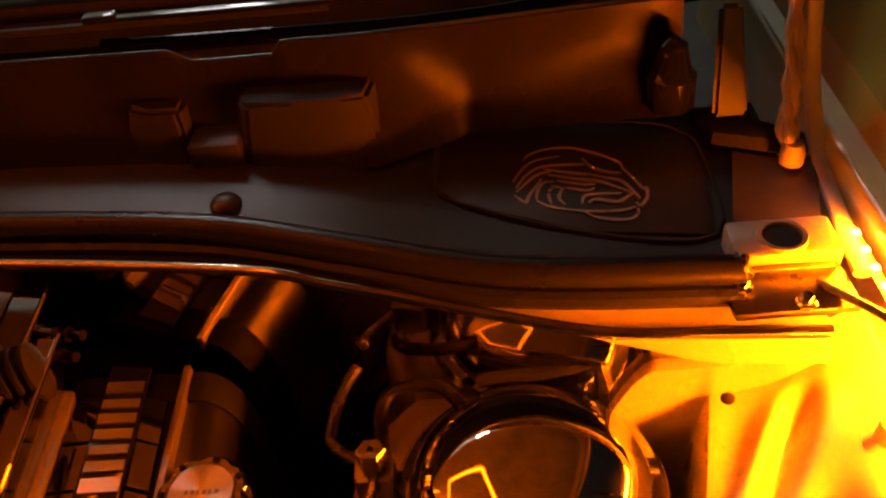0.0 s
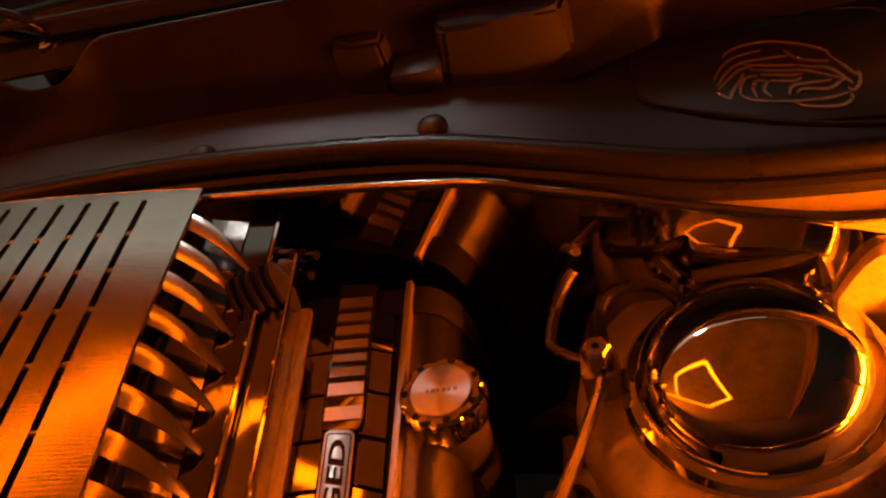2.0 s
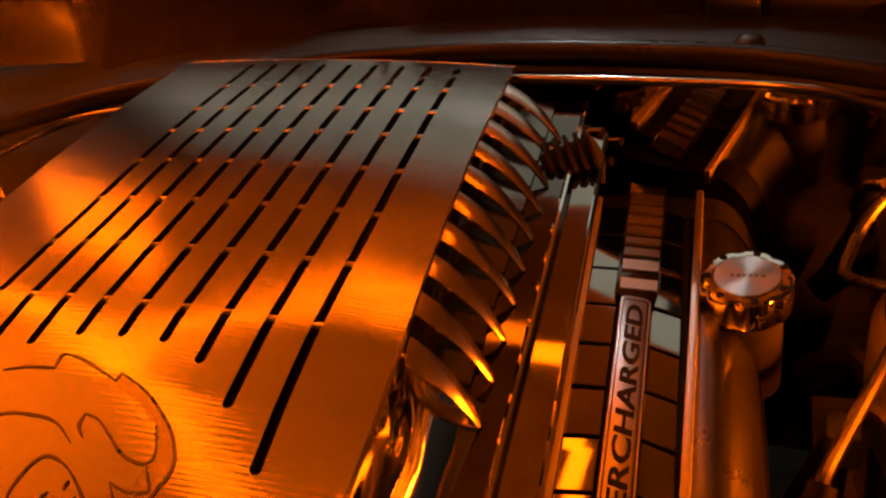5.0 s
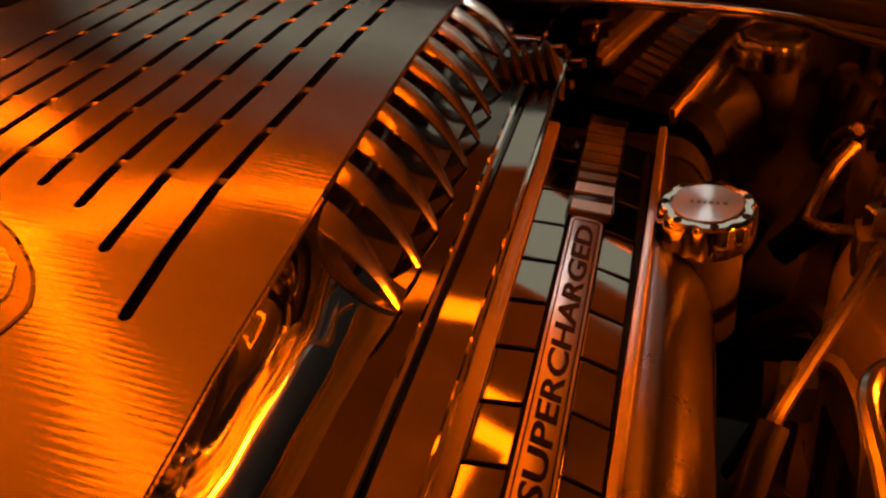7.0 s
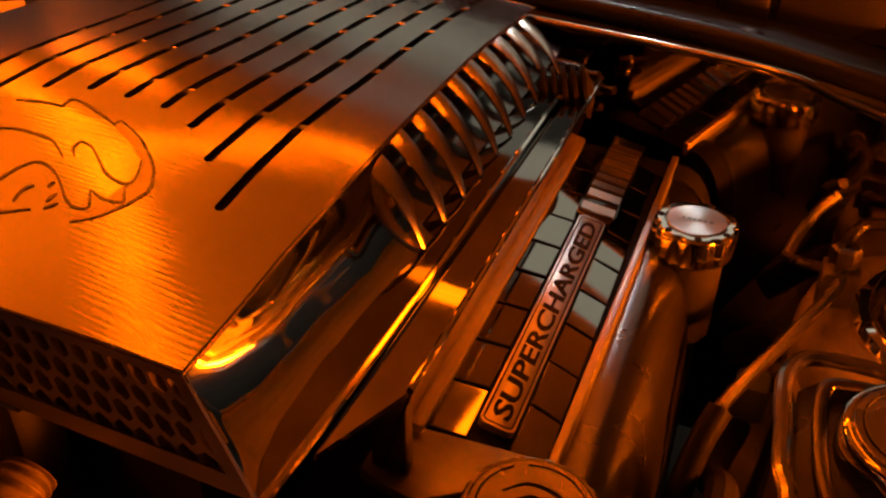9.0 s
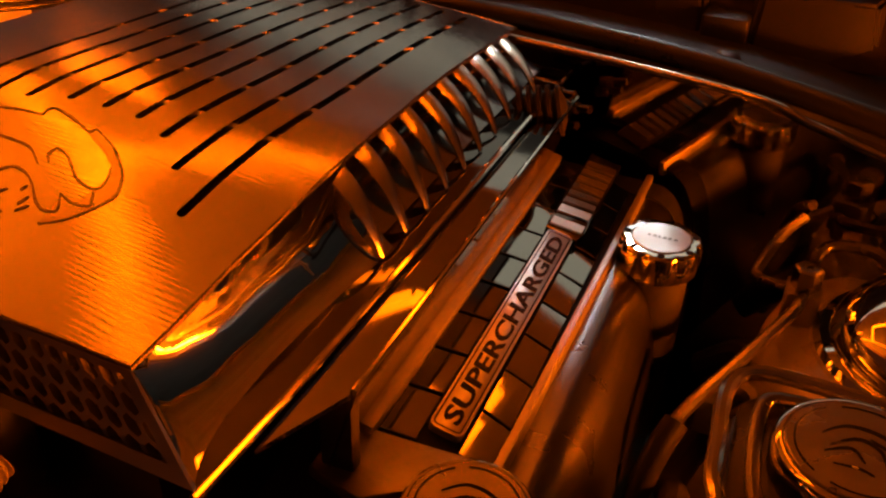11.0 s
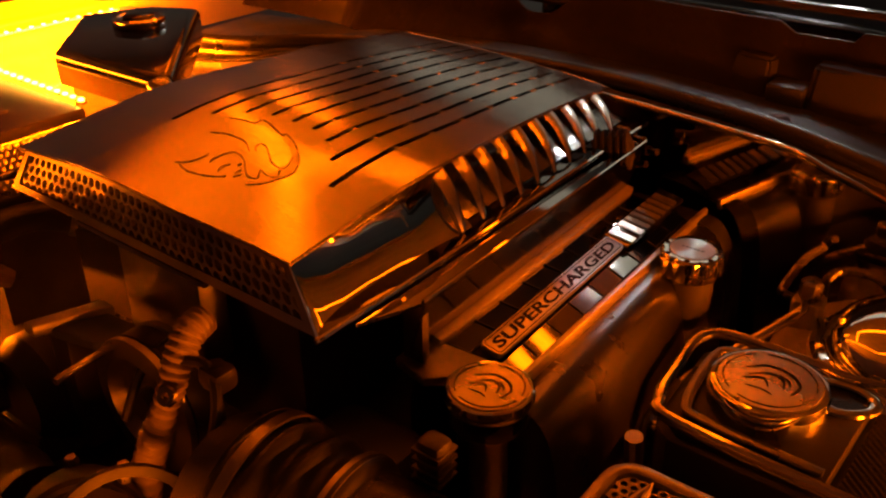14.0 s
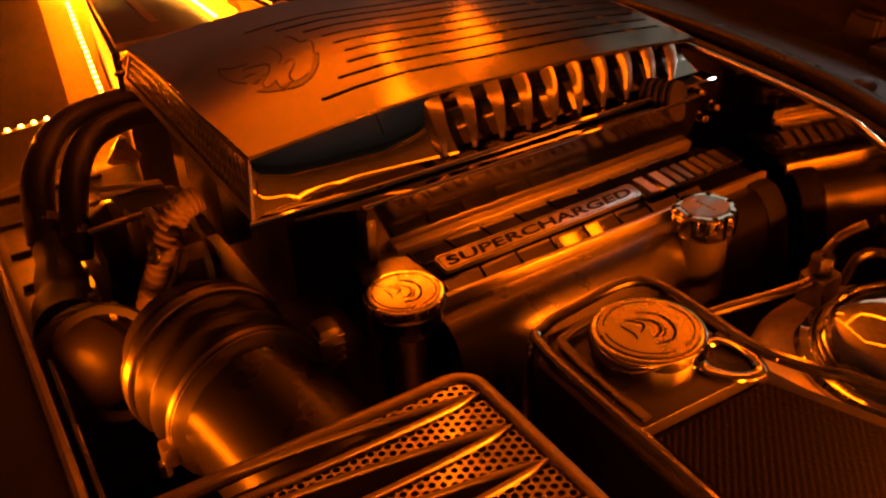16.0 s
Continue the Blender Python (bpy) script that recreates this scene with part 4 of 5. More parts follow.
for a in range(40):
    for b in range(62):
        u, v = -0.486 + 0.0018 * a, -0.036 + 0.0016 * b
        inside = False
        for (x0, y0), (x1, y1) in zip(FIELD, FIELD[1:] + FIELD[:1]):
            if (y0 > v + 0.0008) != (y1 > v + 0.0008) and u + 0.0009 < x0 + (x1 - x0) * (v + 0.0008 - y0) / (y1 - y0):
                inside = not inside
        if inside:
            bm.faces.new([bm.verts.new(on_cover(u + du, v + dv, 0.0002)) for du, dv in ((0, 0), (0.0018, 0), (0.0018, 0.0016), (0, 0.0016))])
bmesh.ops.remove_doubles(bm, verts=bm.verts[:], dist=1e-5)
part("emblem_field", bm, LIDDARK, top, "dull engraved emblem field")

# rear plumbing at the blower's side
FINS = [(0, 0.0), (0.015, 0.0)]
for k in range(5):
    FINS += [(0.017, 0.004 + 0.008 * k), (0.026 - 0.001 * k, 0.005 + 0.008 * k), (0.026 - 0.001 * k, 0.008 + 0.008 * k), (0.017, 0.009 + 0.008 * k)]
part("bypass_valve", lathe(bmesh.new(), FINS + [(0.010, 0.044), (0, 0.046)], 28,
     Matrix.Translation((-0.330, 0.372, 0.884)) @ Euler((radians(-8), radians(78), radians(12))).to_matrix().to_4x4()), BRK, blower, "dark finned bypass valve")
for dx, dz in ((0.0, 0.0), (0.012, -0.016), (0.004, -0.03)):
    part("fitting", lathe(bmesh.new(), [(0, 0), (0.006, 0), (0.006, 0.012), (0.004, 0.014), (0.004, 0.026), (0, 0.026)], 12,
         Matrix.Translation((-0.318 + dx, 0.43 + dx, 0.888 + dz)) @ Euler((0, radians(80), radians(-20))).to_matrix().to_4x4()), GLOSS, blower)

# ---- coil cover on the valve cover ----
coil = thing("coil_cover", "polished coil cover with rails and a name plate", "engine cover")
coil.matrix_world = pose(-0.2405, 0.05, 0.833, -1.2, 0, 3.7)
VC = [(0.0385, -0.0185), (0.048, -0.0185), (0.057, -0.021), (0.0685, -0.031), (0.079, -0.053), (0.087, -0.10), (0.091, -0.20)]
VC = [(p.x, p.y) for p in smooth_path([(x, z, 0) for x, z in VC], 6)]
FULL = [(-0.060, -0.06), (-0.056, -0.014), (-0.04, -0.012), (0.0, -0.014)] + VC


def arch(profile, u, v, y0, y1, grow=0.0):
    f = u * (len(profile) - 1)
    i = min(int(f), len(profile) - 2)
    a, b = profile[i], profile[i + 1]
    x, z = a[0] + (b[0] - a[0]) * (f - i), a[1] + (b[1] - a[1]) * (f - i)
    return Vector((x + 0.6 * grow, y0 + (y1 - y0) * v, z + grow))


def tilt(u, z, degrees):
    return Matrix.Translation((u, 0, z)) @ Euler((0, radians(degrees), 0)).to_matrix().to_4x4()


PLATE = tilt(0.0, 0.0, 14)

part("valve_cover", sheet(bmesh.new(), 60, 20, lambda u, v: arch(VC, u, v, -0.035, 0.372)), SATIN, coil, "satin grey metal valve cover")
part("rear_collar", sheet(bmesh.new(), 60, 6, lambda u, v: arch(FULL, u, v, 0.370, 0.400, 0.003 * math.sin(math.pi * (0.15 + 0.7 * v)) + 0.001), 0.002), INK, coil, "black rounded end of the valve cover")
bm = bmesh.new()
slab(bm, [(x, z - 0.001) for x, z in FULL] + [(-0.052, -0.20)], 0, 0.006, 0.0, m=Matrix(((1, 0, 0, 0), (0, 0, -1, -0.030), (0, 1, 0, 0), (0, 0, 0, 1))))
part("front_cover", bm, SATIN, coil)
part("tray", sheet(bmesh.new(), 4, 4, lambda u, v: PLATE @ Vector((-0.046 + 0.084 * u, -0.030 + 0.402 * v, -0.0105)), 0.002), INK, coil, "black gap between the inserts")


random.seed(11)
for at, w, sk in ((PLATE @ tilt(0.0228, -0.0075, 0), 0.0105, 0.005), (PLATE @ tilt(-0.0235, -0.0070, 0), 0.0108, -0.004)):
    for i in range(9):
        v0 = -0.012 + 0.0425 * i
        lean = Matrix.Translation((0, v0 + 0.02, 0)) @ Euler((radians(random.uniform(-2.2, 2.2)), radians(random.uniform(-2.0, 2.0)), 0)).to_matrix().to_4x4() @ Matrix.Translation((0, -v0 - 0.02, 0))
        bm = slab(bmesh.new(), [(-w, v0 + sk), (w, v0), (w, v0 + 0.040), (-w, v0 + 0.040 + sk)], -0.002, 0.0015, 0.0006, 1, at @ lean)
        part("insert", bm, INSERTM, coil)
bm = box(bmesh.new(), (0.0330, -0.030, -0.012), (0.0388, 0.402, 0.002), 0.0012)
for v in bm.verts:
    v.co = PLATE @ Vector((0.0358 + 0.018 * (v.co.y + 0.03), v.co.y, 0.0)) + Vector((v.co.x - 0.0358, 0, v.co.z))
part("rail", bm, RAIL, coil, "brushed rail")
part("rail", box(bmesh.new(), (-0.0440, -0.026, -0.012), (-0.0350, 0.370, 0.0010), 0.002, PLATE), RAIL, coil, "brushed rail")
part("inner_wall", sheet(bmesh.new(), 4, 30, lambda u, v: Vector((-0.0270 - 0.0215 * u, -0.058 + 0.428 * v, 0.0650 - 0.070 * u)), 0.0015), WALLMIR, coil, "steep polished wall")
part("top_strip", sheet(bmesh.new(), 6, 30, lambda u, v: Vector((-0.0490 + 0.0225 * u, (-0.062 - 0.054 * (1 - u)) * (1 - v) + 0.370 * v, 0.0655)), 0.003), STRIPM, coil, "flat polished strip")
part("bead", tube(bmesh.new(), [(-0.0258, -0.063 + 0.433 * k / 10, 0.0668) for k in range(11)], 0.0020, 8, k=1), CHROME, coil, "chrome bead")
part("end_block", box(bmesh.new(), (-0.050, -0.058, 0.005), (-0.030, -0.048, 0.060), 0.002), BLACK, coil)
# name plate
bm = slab(bmesh.new(), rrect(-0.0105, -0.003, 0.0105, 0.246, 0.004), -0.004, 0.0012, 0.0010, m=PLATE)
plaque = part("name_plate", bm, NAMEM, coil, "brushed name plate")
PL = rrect(-0.0086, -0.0005, 0.0086, 0.2425, 0.003)
bm = tube(bmesh.new(), [PLATE @ Vector((x, y, 0.0012)) for x, y in PL], 0.0005, 5, closed=True, k=1)
part("border_line", bm, INK, plaque)
me = letters("SUPERCHARGED", 0.0185, 0.0004)
xs = [v.co.x for v in me.vertices]
ysz = [v.co.y for v in me.vertices]
sx, sy = 0.232 / (max(xs) - min(xs)), 0.0118 / (max(ysz) - min(ysz))
for v in me.vertices:
    x, y = (v.co.x - min(xs)) * sx, (v.co.y - (max(ysz) + min(ysz)) / 2) * sy
    v.co = PLATE @ Vector((-y, 0.005 + x + 0.16 * y, 0.0014 + v.co.z))
me.materials.append(INK)
words = new("lettering", me)
words.parent = plaque
tagged(words, "black word SUPERCHARGED")
# plain blocks in place of the maker's engine name
base = part("badge_base", slab(bmesh.new(), [(-0.0135, 0.247), (0.0135, 0.247), (0.0160, 0.262), (0.0160, 0.398), (-0.0140, 0.398), (-0.0150, 0.262)], -0.004, 0.0004, 0.0005, m=PLATE), GLOSS, coil)
for y0, y1, m in ((0.253, 0.265, NAMEM), (0.276, 0.288, NAMEM), (0.294, 0.303, GRILLE), (0.309, 0.317, GRILLE), (0.323, 0.332, GRILLE), (0.338, 0.347, GRILLE), (0.353, 0.361, GRILLE), (0.368, 0.379, GRILLE)):
    bm = slab(bmesh.new(), [(-0.0125, y0), (0.0140, y0 + 0.003), (0.0140, y1 + 0.003), (-0.0125, y1)], 0.0, 0.0022, m=PLATE)
    part("badge_block", bm, m, base, "plain metal badge bar")
bm = slab(bmesh.new(), [(-0.056, -0.060), (-0.020, -0.072), (0.002, -0.055), (0.012, -0.045), (0.030, -0.045), (0.036, -0.020), (-0.056, -0.020)], -0.004, 0.004, 0.002)
part("front_plate", bm, STEEL, coil, "flat metal plate at the front end")

# ---- oil filler cap ----
oil = thing("oil_cap", "scalloped billet aluminium oil filler cap", "cap", (-0.182, 0.319, 0.832))
scal = lambda a: 1 - 0.075 * max(0, math.cos(7 * a)) ** 2
grip = part("grip", lathe(bmesh.new(), [(0.028, -0.026), (0.0315, -0.024), (0.0325, -0.020), (0.0325, -0.006), (0.0315, -0.002), (0.0290, 0.0), (0.0245, 0.0), (0.0235, -0.0015), (0, -0.0015)], 112, wave=scal), CHROME, oil, "scalloped chrome grip")
disc = part("disc", lathe(bmesh.new(), [(0.0232, -0.002), (0.0230, 0.0004), (0.0222, 0.001), (0, 0.001)], 64), TURNED, oil, "turned aluminium disc")
for i in range(7):
    a = radians(360 / 7 * (i + 0.5))
    bm = lathe(bmesh.new(), [(0.0028, -0.001), (0.0028, 0.0004), (0, 0.0004)], 14)
    part("socket_screw", bm, INK, grip).location = (0.0272 * math.cos(a), 0.0272 * math.sin(a), 0.0)
for i, (w, dx) in enumerate(((0.0022, -0.011), (0.003, -0.007), (0.002, -0.003), (0.003, 0.001), (0.0025, 0.005), (0.003, 0.0095))):
    part("mark", box(bmesh.new(), (dx, -0.0018, 0.0008), (dx + w, 0.0016, 0.0011)), SATIN, disc)
part("neck", lathe(bmesh.new(), [(0.024, -0.10), (0.025, -0.03), (0.029, -0.026), (0, -0.026)], 32), BLACK, oil, "black filler neck")


# ---- front filler cap and reservoir cap ----
def round_cap(name, label, at, r, h, face, group=""):
    t = thing(name, label, "cap", at, 0, group)
    part("rim", lathe(bmesh.new(), [(r * 0.93, -h), (r * 0.98, -h + 0.002), (r, -h + 0.006), (r, -0.005), (r * 0.97, -0.001), (r * 0.93, 0.0), (r * 0.89, 0.0), (r * 0.88, -0.0015), (0, -0.0015)], 72), CHROME, t, "chrome rim")
    plate = part("face", lathe(bmesh.new(), [(r * 0.87, -0.002), (r * 0.865, 0.0004), (r * 0.85, 0.001), (0, 0.001)], 64), face, t, "brushed face")
    for k in range(3):
        a0, a1 = radians(120 * k + 8), radians(120 * k + 112)
        q = r * 0.76
        part("ring_line", tube(bmesh.new(), [(q * math.cos(a0 + (a1 - a0) * i / 12), q * math.sin(a0 + (a1 - a0) * i / 12), 0.0010) for i in range(13)], 0.0006, 6, k=1), INK, plate)
    s = r / 0.035
    for pts, w in (([(-0.016, 0.004), (-0.006, 0.013), (0.008, 0.012), (0.017, 0.003), (0.015, -0.009)], 0.0032), ([(-0.012, -0.002), (-0.002, 0.006), (0.007, 0.003), (0.010, -0.006)], 0.003),
                   ([(-0.014, -0.007), (-0.004, -0.001), (0.002, -0.008)], 0.0026), ([(-0.010, -0.013), (0.0, -0.012), (0.006, -0.014)], 0.0022), ([(0.003, 0.008), (0.010, 0.004), (0.012, -0.001)], 0.002)):
        part("emblem_stroke", stroke(bmesh.new(), [(u * s, v * s) for u, v in pts], 0.0006, 0.62 * w * s, 0.0002, 0.0014, lambda u, v, z: Vector((u, v, z))), INK, plate, "dark emblem stroke")
    return t


fcap = round_cap("filler_cap", "round metal filler cap with etched face on a tall neck", (-0.1995, -0.012, 0.849), 0.0355, 0.013, CAPM)
part("collar", lathe(bmesh.new(), [(0.030, -0.032), (0.0325, -0.028), (0.0325, -0.013), (0.030, -0.012)], 48), GLOSS, fcap, "black collar")
part("neck", lathe(bmesh.new(), [(0.0155, -0.16), (0.0155, -0.05), (0.018, -0.034), (0.024, -0.031)], 32), STEEL, fcap, "metal filler neck")
rcap = round_cap("reservoir_cap", "large chrome reservoir cap with etched face", (-0.0275, 0.100, 0.8645), 0.0435, 0.034, CAPM)

# ---- coolant reservoir ----
tank = thing("coolant_reservoir", "black ribbed reservoir box with chrome edging", "reservoir", (0.0115, 0.012, -0.002))
TANK = [(-0.103, 0.036), (-0.085, 0.020), (0.30, 0.006), (0.30, 0.250), (0.05, 0.160), (-0.04, 0.142), (-0.09, 0.142), (-0.106, 0.126)]
part("body", slab(bmesh.new(), TANK, 0.66, 0.834, 0.004), RUBBER, tank)


def rib_top(u, v):
    x = 0.03 + 0.27 * u
    y0, y1 = 0.036 - 0.05 * (x - 0.03), 0.140 + 0.34 * (x - 0.03)
    y = y0 + (y1 - y0) * v
    return Vector((x, y, 0.8365 + 0.00022 * math.sin((0.70 * y + 0.70 * x) * 2 * math.pi / 0.0046)))


part("ribbed_top", sheet(bmesh.new(), 170, 170, rib_top), BOXTOP, tank, "finely ribbed black top")
EDGE = [(0.30, 0.004, 0.842), (0.10, 0.017, 0.846), (-0.075, 0.022, 0.850), (-0.1015, 0.040, 0.852), (-0.108, 0.080, 0.853), (-0.111, 0.126, 0.854), (-0.094, 0.147, 0.854), (-0.04, 0.149, 0.853), (0.01, 0.151, 0.850), (0.05, 0.168, 0.848), (0.09, 0.190, 0.846), (0.30, 0.258, 0.842)]
part("edging", tube(bmesh.new(), EDGE, 0.0048, 10), LIP, tank, "chrome edging")
INNER = [(0.02, 0.034, 0.848), (-0.066, 0.037, 0.850), (-0.084, 0.050, 0.851), (-0.091, 0.114, 0.852), (-0.078, 0.132, 0.852), (-0.02, 0.134, 0.850)]
part("inner_edging", tube(bmesh.new(), INNER, 0.0042, 10, squash=0.5), SATIN, tank, "satin inner edging")
part("corner_plate", slab(bmesh.new(), [(-0.098, 0.040), (-0.080, 0.027), (0.024, 0.026), (0.026, 0.146), (-0.090, 0.140), (-0.103, 0.124)], 0.834, 0.846, 0.002), SEAL, tank, "black corner plate")
part("slot_loop", tube(bmesh.new(), [(-0.012, 0.112, 0.850), (0.006, 0.104, 0.849), (0.022, 0.114, 0.848), (0.028, 0.128, 0.847), (0.024, 0.139, 0.847), (0.006, 0.143, 0.848), (-0.014, 0.134, 0.850)], 0.0048, 10, closed=True, squash=0.6), CHROME, tank, "chrome slotted loop")
part("front_leg", tube(bmesh.new(), [(-0.100, 0.032, 0.850), (-0.098, 0.024, 0.838), (-0.097, 0.020, 0.80), (-0.096, 0.018, 0.75)], 0.0035, 8), CHROME, tank)

# ---- lines and fittings beside the strut tower ----
line = thing("brake_line", "bent metal line with a hex fitting beside the tower", "pipe", (0, 0, 0))
part("pipe", tube(bmesh.new(), [(-0.133, 0.205, 0.752), (-0.126, 0.222, 0.760), (-0.082, 0.318, 0.783), (-0.072, 0.345, 0.790), (-0.072, 0.358, 0.792)], 0.0052, 10), COPPER, line)
part("pipe", tube(bmesh.new(), [(-0.075, 0.365, 0.788), (-0.096, 0.384, 0.776), (-0.110, 0.402, 0.768), (-0.112, 0.412, 0.770), (-0.10, 0.425, 0.80), (-0.085, 0.440, 0.815)], 0.0048, 10), COPPER, line)
part("hex_nut", lathe(bmesh.new(), [(0.0105, -0.02), (0.0115, -0.018), (0.0115, -0.002), (0.0095, 0), (0.0035, 0), (0.0030, -0.004), (0, -0.004)], 6), COPPER, line, "hex nut").location = (-0.072, 0.36, 0.814)
part("block", slab(bmesh.new(), rrect(-0.086, 0.346, -0.058, 0.376, 0.004), 0.760, 0.794, 0.004), STEEL, line)
part("sleeve", tube(bmesh.new(), [(-0.132, 0.206, 0.754), (-0.140, 0.185, 0.735), (-0.146, 0.165, 0.70), (-0.15, 0.15, 0.62)], 0.0095, 12), RUBBER, line, "black rubber sleeve")
part("tag_loop", tube(bmesh.new(), [(-0.062, 0.352, 0.785), (-0.052, 0.343, 0.772), (-0.050, 0.332, 0.76), (-0.056, 0.335, 0.75), (-0.064, 0.346, 0.765)], 0.0012, 6), RUBBER, line)
for k, (pts, r, m) in enumerate((([(-0.16, 0.10, 0.62), (-0.125, 0.12, 0.70), (-0.118, 0.16, 0.72), (-0.13, 0.22, 0.68), (-0.12, 0.30, 0.66)], 0.012, RUBBER), ([(-0.15, 0.30, 0.60), (-0.11, 0.31, 0.70), (-0.085, 0.30, 0.72), (-0.07, 0.25, 0.70), (-0.075, 0.18, 0.64)], 0.010, STEEL),
                               ([(-0.14, 0.40, 0.66), (-0.10, 0.38, 0.70), (-0.08, 0.33, 0.68), (-0.09, 0.24, 0.62)], 0.014, RUBBER), ([(-0.130, 0.105, 0.60), (-0.123, 0.094, 0.72), (-0.122, 0.087, 0.774)], 0.008, STEEL))):
    solo("hose" if m is RUBBER else "pipe", tube(bmesh.new(), pts, r, 10), m, "dark hose running down beside the engine" if m is RUBBER else "bent dull metal pipe beside the engine", "hose" if m is RUBBER else "pipe")
solo("sensor_plug", box(bmesh.new(), (-0.128, 0.272, 0.69), (-0.102, 0.300, 0.725), 0.005), mat("blue_grey_plastic", (0.12, 0.15, 0.20), 0.4), "small blue-grey sensor plug in shadow", "plug")

# ---- intake pipe ----
intake = thing("intake_pipe", "wide black intake pipe with ribbed coupler", "intake", (0, 0, 0))
DOWN = Vector((1, 0.15, -0.08)).normalized()
MOUTH = Vector((-0.306, -0.163, 0.784))
part("pipe", tube(bmesh.new(), [MOUTH + DOWN * d + Vector((0, 0, -0.5 * max(0, d - 0.2) ** 2)) for d in (0.085, 0.12, 0.18, 0.26, 0.36, 0.46)], 0.0625, 48, k=6), SEAL, intake, "smooth black pipe")
part("coupler", tube(bmesh.new(), [MOUTH + DOWN * d for d in (0, 0.03, 0.06, 0.095)], lambda f: 0.0700 - 0.004 * f + 0.0045 * math.cos(f * 2 * math.pi * 3.5), 56, k=16), RUBBER, intake, "ribbed rubber coupler")
part("mouth_ring", tube(bmesh.new(), [MOUTH - DOWN * 0.03, MOUTH - DOWN * 0.01, MOUTH], lambda f: 0.060 + 0.011 * f, 48, k=4), BLACK, intake, "dark throttle flange")
face = DOWN.to_track_quat("Z", "Y").to_matrix().to_4x4()
for d, r in ((0.012, 0.0735), (0.080, 0.0685)):
    part("clamp", lathe(bmesh.new(), [(r, -0.0045), (r + 0.0022, -0.0045), (r + 0.0022, 0.0045), (r, 0.0045)], 56, Matrix.Translation(MOUTH + DOWN * d) @ face), GRILLE, intake, "metal hose clamp")
at = Matrix.Translation(MOUTH + DOWN * 0.080) @ face @ Euler((0, 0, radians(-62))).to_matrix().to_4x4()
side = max((at @ Vector((0.0735 * math.cos(q), 0.0735 * math.sin(q), 0)) for q in [radians(10 * k) for k in range(36)]), key=lambda p: -p.y - 0.15 * p.z)
screw = part("clamp_box", box(bmesh.new(), (-0.008, -0.006, -0.010), (0.008, 0.006, 0.010), 0.002), GRILLE, intake, "clamp screw housing")
screw.location = side
part("clamp_screw", lathe(bmesh.new(), [(0, -0.006), (0.0055, -0.006), (0.0055, 0.006), (0.0035, 0.008), (0, 0.008)], 6), CHROME, screw, "hex clamp screw").location = (0, -0.006, -0.013)

# ---- perforated filter cover with slashes ----
claw = thing("filter_cover", "perforated metal cover with long rimmed slashes", "cover", (0.011, 0.012, 0.846), 0)
OUT = rrect(-0.0905, -0.36, 0.200, -0.0385, 0.018, 6)
OUT = [(x, y - 0.015 * max(0, x + 0.06)) for x, y in OUT]
part("edge", tube(bmesh.new(), [(x, y, 0.0) for x, y in OUT], 0.0062, 10, closed=True, k=1, squash=0.8), GRILLE, claw, "rolled metal edge")
SL = [(-0.0745 + 0.040 * k, 0.0125 if k == 0 else 0.0145) for k in range(7)]


def slash_w(y):
    """The half width of a slash at y, a long lens."""
    t = (y + 0.335) / 0.288
    return 0 if not 0 < t < 1 else math.sin(math.pi * t ** 0.75) ** 0.8


def solid(u, v):
    x, y = -0.087 + u, -0.355 + v
    yy = y + 0.015 * max(0, x + 0.06)
    if yy > -0.044 or yy < -0.352 or x > 0.196:
        return False
    return all(abs(x - cx - 0.07 * (y + 0.2)) > w * slash_w(y) + 0.003 for cx, w in SL)


part("mesh", perforated(bmesh.new(), lambda u, v, d: Vector((-0.087 + u, -0.355 + v, 0.001 - d)), 0.284, 0.317, 0.0072, 0.64, 0.003, solid), LIP, claw, "perforated metal sheet")
for cx, w in SL:
    ring = []
    for k in range(25):
        y = -0.335 + 0.288 * k / 24
        ring.append((cx + 0.07 * (y + 0.2) + w * slash_w(y), y))
    for k in range(23, 0, -1):
        y = -0.335 + 0.288 * k / 24
        ring.append((cx + 0.07 * (y + 0.2) - w * slash_w(y), y))
    part("slash_edge", tube(bmesh.new(), [(x, y, 0.002) for x, y in ring], 0.0027, 8, closed=True, k=1), RAIL, claw, "raised edge of a slash")
part("under_tray", slab(bmesh.new(), [(x * 0.98, y * 0.98 - 0.003) for x, y in OUT], -0.05, -0.016), HOLE, claw, "dark filter box below")

# ---- clutter in front of and left of the engine ----
hose = thing("radiator_hose", "thick moulded radiator hose with ribbed end", "hose", (-0.012, -0.010, -0.008))
part("hose", tube(bmesh.new(), [(-0.670, -0.205, 0.745), (-0.640, -0.214, 0.765), (-0.60, -0.224, 0.768), (-0.55, -0.230, 0.758), (-0.50, -0.236, 0.756), (-0.45, -0.240, 0.762)], lambda f: 0.024 + 0.010 * ease(0.4, 0.9, f) + 0.002 * math.sin(26 * f), 20), RUBBER, hose)
part("end_clamp", tube(bmesh.new(), [(-0.672, -0.206, 0.764), (-0.650, -0.212, 0.772), (-0.628, -0.217, 0.772)], lambda f: 0.0285 + 0.0018 * math.cos(f * 40), 20, k=12), CREAM, hose, "ribbed tan clamp")
part("housing", lathe(bmesh.new(), [(0, -0.060), (0.036, -0.058), (0.040, -0.046), (0.044, -0.040), (0.050, -0.020), (0.050, 0.006), (0.047, 0.010), (0.047, 0.020), (0.036, 0.034), (0.020, 0.040), (0, 0.041)], 32,
     Matrix.Translation((-0.395, -0.236, 0.762)) @ Euler((radians(25), radians(70), 0)).to_matrix().to_4x4()), BLACK, hose, "rounded dark thermostat housing")
